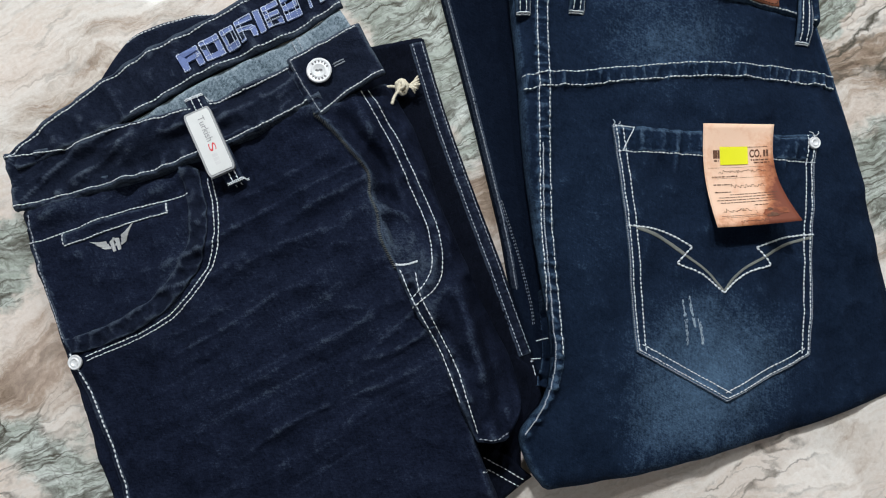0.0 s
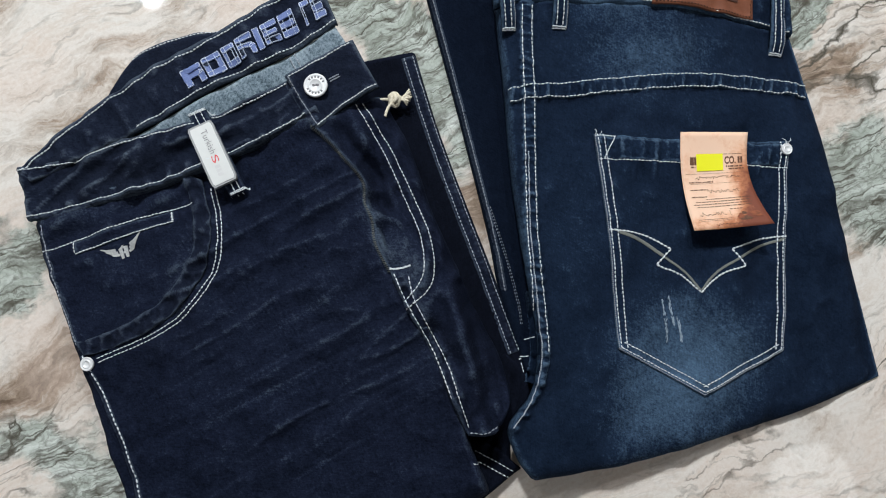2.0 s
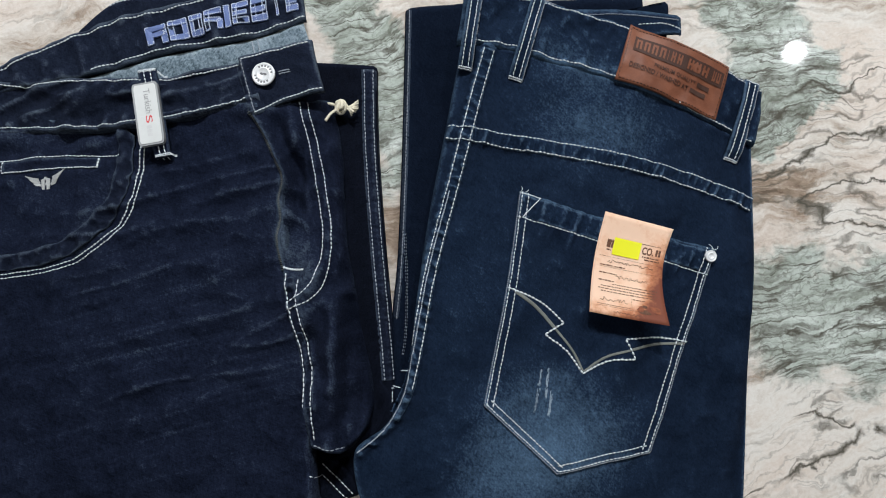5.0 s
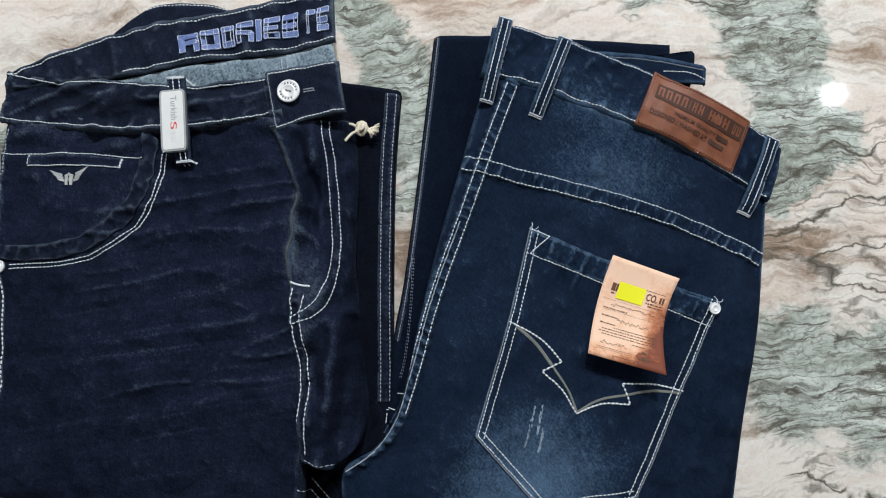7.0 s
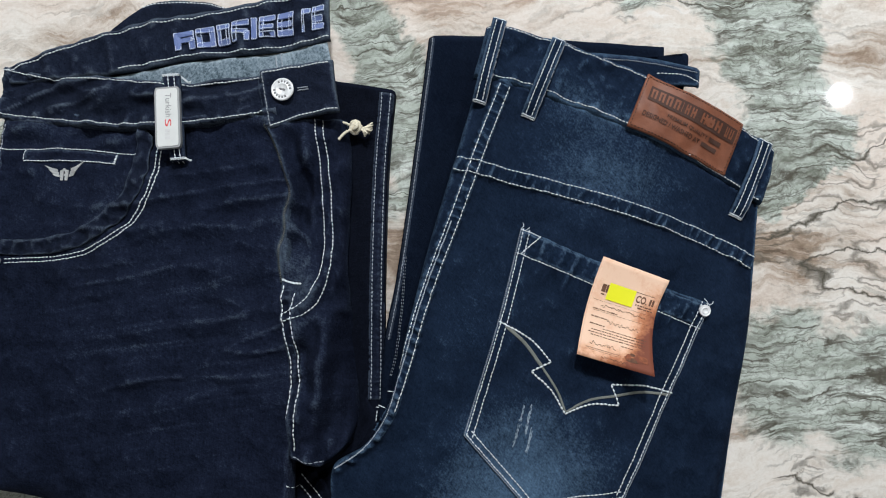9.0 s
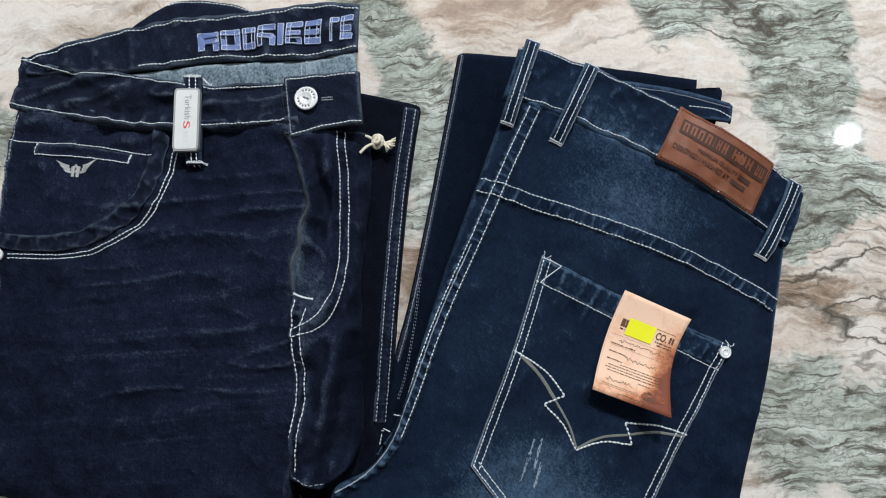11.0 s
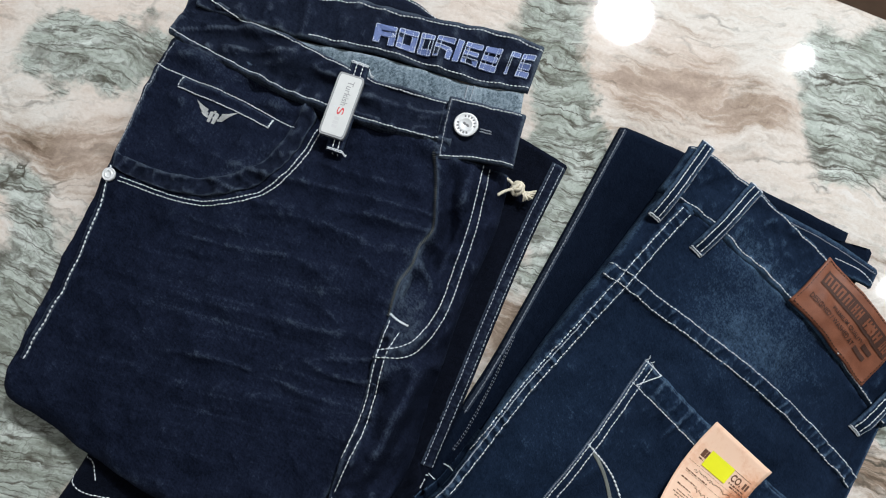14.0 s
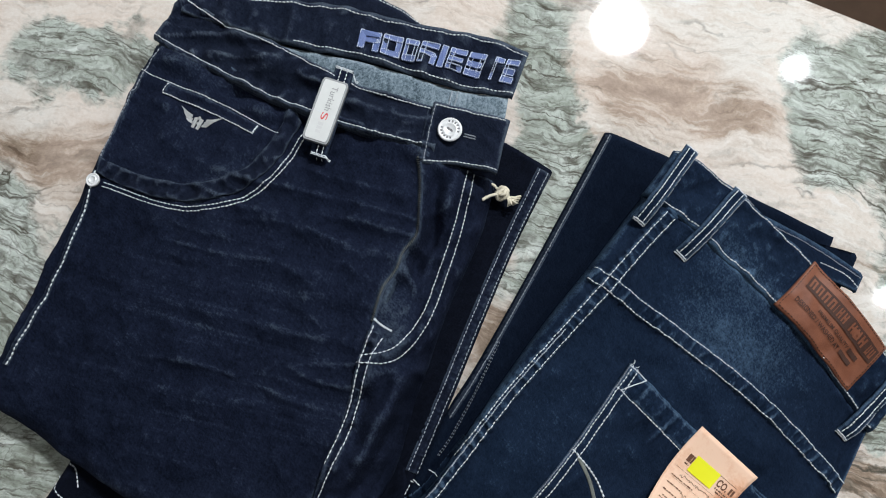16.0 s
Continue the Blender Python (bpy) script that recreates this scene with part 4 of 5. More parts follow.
# belt loop with its label
seam_loop = strip([(-0.129, 0.1775), (-0.106, 0.147), (-0.0875, 0.1218)], [(-0.117, 0.1845), (-0.094, 0.1535), (-0.0765, 0.1288)],
                  lambda x, y: 0.0552 - 0.004 * ease(0.135, 0.118, y), thick=0.0025, step=0.0018, roll=(0.001, 0, 0.001, 0), depth=0.001)
loop = part("belt_loop", seam_loop, BLACK_DENIM, jeans)
seam(loop, [(-0.1245, 0.1795), (-0.1015, 0.149), (-0.0830, 0.1243)], (0.0,), step=0.003)
seam(loop, [(-0.1205, 0.1822), (-0.0975, 0.151), (-0.0795, 0.1263)], (0.0,), step=0.003)
seam(loop, [(-0.129, 0.1765), (-0.115, 0.1855)], (0.0, -0.001), step=0.0013, size=0.002)
seam(loop, [(-0.0880, 0.1228), (-0.0755, 0.1308)], (0.0, 0.001), step=0.0013, size=0.002)
flat = lambda x, y: 0.0590
place = on_quad((-0.0985, 0.1245), (-0.0825, 0.1355), (-0.1095, 0.1755), (-0.1255, 0.1645), flat)
bm = bmesh.new()
slab(bm, rounded(0, 0, 1, 1, 0.10, 6), lambda s, t, l: place(s, t, l if l > 0 else -0.0032), 0.0010)
label = part("label", bm, LABEL_RIM, jeans, "white label plate with a grey rim", smooth=False)
bm = bmesh.new()
slab(bm, rounded(0.075, 0.03, 0.925, 0.97, 0.07, 6), lambda s, t, l: place(s, t, l + 0.001), 0.0004)
part("label_face", bm, WHITE_LABEL, label, "glossy white face", smooth=False)
# the writing runs down the label
turned = lambda s, t, l: place(t, 1 - s, l + 0.0014)
part("lettering", words("Turkish", 0.11, 0.44, 0.50, 0.68, turned, 0.0002), LABEL_PRINT, label, "grey lettering", smooth=False)
part("initial", words("S", 0.535, 0.41, 0.65, 0.66, turned, 0.0002), RED_PRINT, label, "red initial", smooth=False)
for a, b in ((0.69, 0.74), (0.755, 0.80), (0.815, 0.86)):
    bm = bmesh.new()
    bar(bm, a, 0.40, b, 0.60, turned, 0.0002, 1)
    part("print_bar", bm, PALE_PRINT, label, smooth=False)


def stud(parent, x, y, radius, name, tilt=(0.0, 0.0), lift=0.0, marks=True):
    """A pressed metal button: domed rim, sunk ring, flat middle with raised marks."""
    c = Vector((x, y, top(x, y) + lift))
    nrm = Vector((tilt[0], tilt[1], 1)).normalized()
    bm = bmesh.new()
    r = radius
    lathe(bm, c, nrm, [(r * 0.75, -0.002), (r * 0.98, 0.0004), (r, 0.0012), (r * 0.95, 0.0020), (r * 0.86, 0.0022), (r * 0.80, 0.0018), (r * 0.58, 0.0018), (r * 0.54, 0.0022), (r * 0.48, 0.0022), (r * 0.44, 0.0016), (0.0002, 0.0016)])
    ob = part(name, bm, METAL, parent, "white-silver metal " + name)
    if marks:
        turn = Vector((0, 0, 1)).rotation_difference(nrm).to_matrix()
        bm = bmesh.new()
        for lo_a, n in ((35, 6), (215, 6)):
            for k in range(n):
                g = radians(lo_a + 22 * k)
                q = c + turn @ Vector((math.cos(g) * r * 0.69, math.sin(g) * r * 0.69, 0.0019))
                e, f = turn @ Vector((math.cos(g), math.sin(g), 0)), turn @ Vector((-math.sin(g), math.cos(g), 0))
                bm.faces.new([bm.verts.new(q + e * r * sx * 0.09 + f * r * sy * 0.07) for sx, sy in ((-1, -1), (1, -1), (1, 1), (-1, 1))])
        for sx in (-1, 1):
            q = c + turn @ Vector((sx * r * 0.13, sx * r * 0.04, 0.0018))
            lozenge = [q + turn @ Vector((math.cos(radians(k * 45 + 30)) * r * 0.17, math.sin(radians(k * 45 + 30)) * r * 0.10, 0)) for k in range(8)]
            bm.faces.new([bm.verts.new(v) for v in lozenge])
        part("raised_mark", bm, GREY_PRINT, ob, "dark pressed marks", smooth=False)
    return ob


stud(jeans, -0.0388, 0.2130, 0.0090, "button", (-0.05, -0.05), 0.0015)
seam(flap, [(-0.0300, 0.2195), (-0.0235, 0.2245)], (-0.0009, 0.0009), DIM_THREAD, step=0.0012, size=0.002)
stud(jeans, -0.1705, -0.0135, 0.0052, "rivet", (-0.15, -0.1), 0.0, False)

# winged emblem, as plain blades round a block
place = on_quad((-0.1735, 0.0580), (-0.1440, 0.0755), (-0.1505, 0.0875), (-0.1800, 0.0700), lambda x, y: top(x, y))
EMBLEM = [[(0.43, 0.02), (0.49, 0.02), (0.49, 0.66), (0.40, 0.60)], [(0.53, 0.02), (0.59, 0.02), (0.62, 0.60), (0.53, 0.66)], [(0.48, 0.28), (0.54, 0.28), (0.54, 0.40), (0.48, 0.40)], [(0.47, 0.56), (0.55, 0.56), (0.53, 0.72), (0.49, 0.72)]]
for k in range(3):
    y0, tip = 0.22 + 0.17 * k, 0.10 * (2 - k)
    EMBLEM.append([(0.40 - 0.03 * k, y0), (0.40 - 0.03 * k, y0 + 0.13), (0.20 + tip * 0.5, y0 + 0.22), (tip, y0 + 0.42 - tip), (0.16 + tip * 0.6, y0 + 0.08)])
    EMBLEM.append([(0.62 + 0.03 * k, y0), (0.62 + 0.03 * k, y0 + 0.13), (0.82 - tip * 0.5, y0 + 0.22), (1.02 - tip, y0 + 0.50 - tip), (0.86 - tip * 0.6, y0 + 0.08)])
emblem = None
for k, poly in enumerate(EMBLEM):
    bm = bmesh.new()
    slab(bm, poly, place, 0.0006)
    if k == 0:
        emblem = part("emblem", bm, SILVER_THREAD, jeans, "silver embroidered winged emblem", smooth=False)
    else:
        part("blade", bm, SILVER_THREAD, emblem, smooth=False)

# knotted string of the hang tag, over the edge of the leg
z = 0.024
bm = bmesh.new()
cord(bm, [(a - 0.002, b - 0.004, c) for a, b, c in ((0.017, 0.221, z + 0.002), (0.016, 0.226, z + 0.006), (0.020, 0.2285, z + 0.007), (0.0235, 0.225, z + 0.006), (0.022, 0.220, z + 0.003), (0.018, 0.2205, z + 0.007), (0.019, 0.227, z + 0.008), (0.0215, 0.224, z + 0.009), (0.0195, 0.222, z + 0.006), (0.024, 0.2275, z + 0.004))], 0.0016)
knot = part("string_knot", bm, STRING, jeans, "frayed cream cotton string knot")
STRANDS = [([(0.006, 0.2215, z + 0.004), (0.012, 0.2235, z + 0.004), (0.019, 0.2235, z + 0.004)], 0.0012, 1.0), ([(0.0155, 0.2075, z + 0.013), (0.0165, 0.215, z + 0.011), (0.019, 0.2225, z + 0.005)], 0.0012, 1.0)]
for k in range(11):
    g = -0.6 + k * 0.12
    STRANDS.append(([(0.0225, 0.2250, z + 0.004), (0.027 + 0.001 * (k % 2), 0.2262 + 0.003 * g, z + 0.006), (0.0330 - 0.0006 * abs(k - 5), 0.2280 + 0.0105 * g, z + 0.003 + 0.0018 * (k % 3))], 0.0010, 0.7))
for pts, radius, thin in STRANDS:
    bm = bmesh.new()
    cord(bm, [(a - 0.002, b - 0.004, c) for a, b, c in pts], radius, 6, thin)
    part("strand", bm, STRING, knot)


# ---- blue jeans, back side up ----
def back_height(x, y):
    n = noise.noise
    z = 0.050 - 0.14 * (x - 0.12) - 0.014 * ease(0.22, 0.335, x) * ease(0.22, 0.31, y)
    z += 0.0026 * n(Vector((x * 11, y * 9, 5.1))) + 0.0046 * n(Vector((x * 42, y * 34, 2.1))) + 0.0010 * n(Vector((x * 120, y * 120, 2.6)))
    return z


SIDE = [(0.107, 0.302), (0.112, 0.268), (0.118, 0.234), (0.124, 0.198), (0.135, 0.132), (0.149, 0.074), (0.1555, 0.044), (0.1545, 0.020), (0.1425, -0.011)]
side_line = spline(SIDE, 80)
YOKE = [(0.104, 0.2304), (0.14, 0.2409), (0.185, 0.2542), (0.23, 0.2665), (0.275, 0.2769), (0.315, 0.2838), (0.348, 0.2872)]
yoke_line = spline(YOKE, 80)


waist_line = spline([(0.083, 0.297), (0.12, 0.3085), (0.157, 0.316), (0.2, 0.3225), (0.294, 0.3305), (0.330, 0.3305)], 60)


def back_panel_height(x, y):
    z = back_height(x, y) - 0.007 * ease(0.0, 0.005, side_of(waist_line, x, y))
    d = side_of(yoke_line, x, y)
    z += 0.0026 * math.exp(-(d / 0.0068) ** 6)
    z += 0.0042 * math.exp(-(d / 0.0075) ** 4) * noise.noise(Vector((x * 230, y * 60, 0)))
    d = side_of(side_line, x, y)
    z += 0.0030 * math.exp(-(d / 0.0060) ** 6) - 0.006 * ease(0.004, 0.02, -d)
    z += 0.0042 * math.exp(-(d / 0.007) ** 4) * noise.noise(Vector((x * 60, y * 230, 0)))
    return z


blue = thing("jeans", (0.24, 0.17, 0), "folded faded dark blue jeans lying back side up on the marble", "jeans", "folded jeans")

bm = sheet([(0.026, 0.322), (0.068, 0.345), (0.123, 0.372), (0.199, 0.407)], [(0.199, 0.407), (0.206, 0.396), (0.26, 0.28), (0.30, 0.10)],
           [(0.150, 0.028), (0.22, 0.05), (0.30, 0.10)], [(0.026, 0.322), (0.070, 0.219), (0.106, 0.131), (0.122, 0.086), (0.150, 0.028)],
           low(0.0135), thick=0.0132, step=0.004, roll=(0.004, 0, 0, 0.004), depth=0.005)
lower_leg = part("folded_leg", bm, DEEP_DENIM, blue)
bm = sheet([(0.086, 0.300), (0.100, 0.330), (0.13, 0.355), (0.205, 0.396)], [(0.205, 0.396), (0.213, 0.392), (0.229, 0.383), (0.30, 0.10)],
           [(0.157, 0.02), (0.22, 0.05), (0.30, 0.10)], [(0.086, 0.300), (0.105, 0.235), (0.125, 0.152), (0.144, 0.085), (0.160, 0.02)],
           low(0.0235), thick=0.011, step=0.004, roll=(0.004, 0, 0, 0.004), depth=0.006)
upper_leg = part("folded_leg", bm, DEEP_DENIM, blue)
bm = sheet([(0.095, 0.330), (0.2, 0.36), (0.306, 0.368)], [(0.306, 0.368), (0.334, 0.285), (0.376, 0.166), (0.405, 0.064)],
           [(0.172, -0.044), (0.30, 0.0), (0.405, 0.064)], [(0.095, 0.330), (0.112, 0.22), (0.158, 0.04), (0.152, -0.012), (0.172, -0.044)],
           lambda x, y: max(0.004, back_height(x, y) - 0.012), thick=0.03, step=0.004, roll=(0, 0.01, 0.01, 0.008), depth=0.008)
part("under_panel", bm, DEEP_DENIM, blue)

bm = sheet([(0.084, 0.304), (0.119, 0.3155), (0.156, 0.323), (0.199, 0.330), (0.293, 0.338), (0.327, 0.338)],
           [(0.327, 0.338), (0.349, 0.287), (0.371, 0.234), (0.392, 0.168), (0.412, 0.112), (0.4285, 0.066)],
           [(0.164, -0.050), (0.239, -0.027), (0.318, 0.006), (0.377, 0.034), (0.4285, 0.066)],
           [(0.084, 0.304), (0.100, 0.240), (0.116, 0.172), (0.135, 0.106), (0.1500, 0.060), (0.1545, 0.032), (0.1515, 0.010), (0.1395, -0.013), (0.150, -0.036), (0.164, -0.050)],
           back_panel_height, thick=0.004, step=0.002, roll=(0, 0.022, 0.016, 0.003), depth=0.013)
seat = part("back_panel", bm, BLUE_DENIM, blue)

# front waistband seen past the back one
bm = strip([(0.10, 0.345), (0.15, 0.368), (0.19, 0.386), (0.2335, 0.3995)], [(0.12, 0.33), (0.16, 0.35), (0.20, 0.365), (0.240, 0.386)],
           low(0.028, 0.001), thick=0.004, step=0.003, roll=(0.002, 0.002, 0, 0), depth=0.003)
far_band = part("front_waistband", bm, BLUE_DENIM, blue)

BTOP = [(0.072, 0.336), (0.083, 0.342), (0.126, 0.3555), (0.164, 0.3615), (0.200, 0.3675), (0.283, 0.3755), (0.319, 0.3775)]
BBOT = [(0.083, 0.296), (0.12, 0.3075), (0.157, 0.3150), (0.2, 0.3225), (0.294, 0.3315), (0.331, 0.3320)]
bm = sheet(BTOP, [(0.319, 0.3775), (0.327, 0.354), (0.331, 0.3320)], BBOT, [(0.072, 0.336), (0.078, 0.316), (0.083, 0.296)],
           lambda x, y: back_height(x, y) + 0.0035 + 0.0038 * noise.noise(Vector((x * 75, y * 40, 3))) + 0.0018 * noise.noise(Vector((x * 150, y * 150, 3))) - 0.004 * ease(0.10, 0.075, x), thick=0.005, step=0.002, roll=(0.003, 0.010, 0.002, 0.006), depth=0.004)
back_band = part("waistband", bm, BLUE_DENIM, blue)


# roped seams of the blue pair
felled(blue, YOKE, 0.0062, -0.0062, ROPED_BLUE, pucker=0.0010)
felled(blue, SIDE[:8], 0.0060, -0.0045, ROPED_BLUE, pucker=0.0010)
felled(blue, [(0.028, 0.319), (0.071, 0.218), (0.107, 0.130), (0.122, 0.087)], 0.0005, 0.0050, ROPED_BLACK, pucker=0.0006)

# stitching of the blue pair
seam(back_band, BTOP, (-0.003,), step=0.0029)
seam(back_band, [(0.087, 0.2975), (0.12, 0.309), (0.157, 0.3165), (0.2, 0.323), (0.294, 0.331), (0.327, 0.331)], (0.0022,), step=0.0029, width=0.0011)
seam(seat, YOKE, (0.0050, -0.0050), step=0.0031)
seam(seat, SIDE[:6], (-0.0030,), step=0.0031)
seam(seat, SIDE[:7], (0.0045,), step=0.0031)
seam(seat, [(0.124, 0.190), (0.1335, 0.132), (0.1475, 0.074), (0.1550, 0.040), (0.1530, 0.012), (0.1415, -0.0125)], (0.0006,), PALE_GREY_THREAD, step=0.0016, size=0.0016, width=0.0014)
seam(lower_leg, [(0.028, 0.320), (0.071, 0.219), (0.107, 0.131), (0.123, 0.086)], (0.0028,), DIM_THREAD, step=0.0028)
seam(upper_leg, [(0.103, 0.151), (0.121, 0.115), (0.136, 0.080), (0.141, 0.063)], (0.0, 0.0012), DIM_THREAD, step=0.0026, size=0.0016, width=0.0007)
seam(lower_leg, [(0.1455, 0.0520), (0.1510, 0.0550)], (0,), step=0.0018)
seam(lower_leg, [(0.1445, 0.0385), (0.1500, 0.0400)], (0,), step=0.0018)
seam(far_band, [(0.13, 0.3575), (0.15, 0.366), (0.19, 0.384), (0.232, 0.3975)], (-0.0035,), step=0.0016, size=0.0014, material=DIM_THREAD)
seam(far_band, [(0.205, 0.378), (0.222, 0.386), (0.238, 0.3885)], (0.0,), step=0.003)


def belt_loop(x0, y0, x1, y1, w):
    """A bar-tacked belt loop: a bulging strip with two rows of stitches."""
    d = Vector((x1 - x0, y1 - y0, 0))
    n = d.length
    d.normalize()
    s = Vector((d.y, -d.x, 0)) * w / 2
    a, b = Vector((x0, y0, 0)), Vector((x1, y1, 0))

    def h(x, y):
        f = (Vector((x, y, 0)) - a).dot(d) / n
        return back_height(x, y) + 0.0052 + 0.0045 * math.sin(math.pi * min(1, max(0, f))) - 0.003 * ease(0.85, 1.0, f)
    bm = strip([a - s, (a + b) / 2 - s * 0.96, b - s], [a + s, (a + b) / 2 + s * 0.96, b + s], h, thick=0.0028, step=0.0014, roll=(0.0016, 0.0015, 0.0016, 0.0015), depth=0.0012)
    ob = part("belt_loop", bm, ROPED_BLUE, blue)
    for k in (-0.42, 0.42):
        seam(ob, [a + s * k + d * 0.002, b + s * k - d * 0.002], (0,), step=0.003)
    seam(ob, [b - s * 0.9 - d * 0.0012, b + s * 0.9 - d * 0.0012], (0, 0.001), step=0.0014, size=0.002)
    seam(ob, [a - s * 0.9 + d * 0.001, a + s * 0.9 + d * 0.001], (0,), step=0.0014, size=0.002)
    seam(ob, [a - s * 0.95, b - s * 0.95], (0,), DIM_THREAD, step=0.0016, size=0.0014)
    return ob


belt_loop(0.0795, 0.3435, 0.0970, 0.2800, 0.0110)
belt_loop(0.1260, 0.3555, 0.1350, 0.2895, 0.0115)
belt_loop(0.3085, 0.3775, 0.3170, 0.3110, 0.0125)

# leather patch
PATCH = ((0.2045, 0.3235), (0.2920, 0.3335), (0.2850, 0.3760), (0.1990, 0.3675))
patch_h = lambda x, y: back_height(x, y) + 0.0062 + 0.0005 * noise.noise(Vector((x * 50, y * 50, 4)))
bm = sheet([PATCH[3], PATCH[2]], [PATCH[2], PATCH[1]], [PATCH[0], PATCH[1]], [PATCH[3], PATCH[0]], patch_h, thick=0.0022, step=0.002, roll=(0.0012, 0.0012, 0.0012, 0.0012), depth=0.0006)
patch = part("leather_patch", bm, LEATHER, blue, "tan brown leather patch with dark stamping")
place = on_quad(*PATCH, patch_h)
bm = bmesh.new()
bar(bm, 0.075, 0.56, 0.965, 0.83, place, 0.0006, 40)
part("stamp", bm, TOOLED, patch, "dark stamped bar")
for a, b in ((0.095, 0.155), (0.17, 0.23), (0.245, 0.305), (0.32, 0.38), (0.395, 0.415), (0.43, 0.475), (0.49, 0.54), (0.595, 0.655), (0.67, 0.73), (0.745, 0.815), (0.855, 0.89), (0.90, 0.94)):
    bm = bmesh.new()
    w, level = b - a, (0.615, 0.68, 0.745)[round(a * 1000) % 3]
    bar(bm, a, 0.61, a + w * 0.30, 0.785, place, 0.0010, 2)
    if w > 0.03:
        bar(bm, a + w * 0.58, 0.61, a + w * 0.88, 0.785, place, 0.0010, 2)
        bar(bm, a + w * 0.30, level, a + w * 0.58, level + 0.04, place, 0.0010, 2)
    part("stamp_block", bm, LEATHER, patch)
part("lettering", words("PREMIUM QUALITY", 0.30, 0.40, 0.72, 0.48, place, 0.0007, 0.015), TOOLED, patch, smooth=False)
part("lettering", words("DESIGNED / WASHED AT", 0.08, 0.26, 0.66, 0.35, place, 0.0007, 0.015), TOOLED, patch, smooth=False)
for a, b, y in ((0.735, 0.86, 0.40), (0.68, 0.84, 0.26)):
    bm = bmesh.new()
    bar(bm, a, y, b, y + 0.08, place, 0.0007, 8)
    part("print_bar", bm, TOOLED, patch)
ring = [place(s, t) for s, t in ((0.02, 0.04), (0.98, 0.04), (0.98, 0.96), (0.02, 0.96), (0.02, 0.04))]
part("stitching", dashes([[Vector((v.x, v.y, 0)) for v in (ring[k], ring[k].lerp(ring[k + 1], 0.5), ring[k + 1])] for k in range(4)], step=0.0028, width=0.0007, size=0.0018), TOOLED, patch, kind="stuff")

# back pocket
POCKET = [(0.1725, 0.2130), (0.3300, 0.2375), (0.3435, 0.0735), (0.2835, 0.0305), (0.2125, 0.0550)]
pocket_h = lambda x, y: back_height(x, y) + 0.0030 + 0.0022 * noise.noise(Vector((x * 44, y * 44, 7.2))) + 0.0042 * noise.noise(Vector((x * 170, y * 40, 1.2))) * ease(0.185, 0.205, y - 0.155 * (x - 0.25))
bm = sheet([POCKET[0], (0.25, 0.2225), POCKET[1]], [POCKET[1], (0.3360, 0.163), POCKET[2]], [POCKET[4], (0.2470, 0.0431), (0.2790, 0.0320), POCKET[3], (0.2870, 0.0331), (0.3130, 0.0515), POCKET[2]],
           [POCKET[0], (0.1925, 0.1420), POCKET[4]], pocket_h, thick=0.0035, step=0.002, roll=(0.0015, 0.0015, 0.0015, 0.0015), depth=0.0012)
pocket = part("back_pocket", bm, BLUE_DENIM, blue, "faded back pocket with a pointed foot")
felled(blue, [(0.176, 0.2045), (0.25, 0.2140), (0.331, 0.2275)], 0.0070, -0.0095, ROPED_BLUE, name="pocket_hem", raised=0.0008, pucker=0.0015, period=0.0042)
L_SIDE, R_SIDE = [POCKET[0], (0.1925, 0.1420), POCKET[4]], [POCKET[1], (0.3360, 0.163), POCKET[2]]
seam(pocket, L_SIDE, (0.0024, 0.0072), step=0.0031)
seam(pocket, L_SIDE, (0.0008,), DIM_THREAD, step=0.0016, size=0.0014)
seam(pocket, R_SIDE, (-0.0024, -0.0072), step=0.0031)
seam(pocket, R_SIDE, (-0.0006,), DIM_THREAD, step=0.0016, size=0.0014)
seam(pocket, [POCKET[4], (0.2470, 0.0431), POCKET[3]], (0.0007,), DIM_THREAD, step=0.0016, size=0.0014)
seam(pocket, [POCKET[3], (0.3130, 0.0515), POCKET[2]], (0.0007,), DIM_THREAD, step=0.0016, size=0.0014)
seam(pocket, [(0.2145, 0.0567), (0.2470, 0.0455), (0.2835, 0.0330)], (0.0, 0.0045), step=0.0031)
seam(pocket, [(0.2835, 0.0330), (0.3125, 0.0538), (0.3408, 0.0740)], (0.0, 0.0045), step=0.0031)
seam(pocket, [(0.1790, 0.1945), (0.25, 0.2040), (0.3325, 0.2165)], (0,), step=0.0029, width=0.0011)
seam(pocket, [(0.1895, 0.2150), (0.186, 0.205), (0.1825, 0.1950)], (0,), step=0.0024)
seam(pocket, [(0.1735, 0.2115), (0.181, 0.2130), (0.1895, 0.2145)], (0,), step=0.0022)

# zigzag embroidery on the pocket: a beaded outer line and a flat inner one
BEADS = [[(0.1935, 0.1425), (0.222, 0.1425), (0.2430, 0.1355)], [(0.2430, 0.1355), (0.2335, 0.1220)], [(0.2335, 0.1220), (0.254, 0.1170), (0.2715, 0.1070)],
         [(0.2715, 0.1070), (0.286, 0.1235), (0.3045, 0.1330)], [(0.3045, 0.1330), (0.2915, 0.1440)], [(0.2915, 0.1440), (0.315, 0.1560), (0.3375, 0.1625)]]
part("embroidery", dashes([spline(b, 40) for b in BEADS], step=0.0031, size=0.0030, width=0.0019, tall=0.0011), THREAD, pocket, "white beaded zigzag embroidery", kind="stuff")
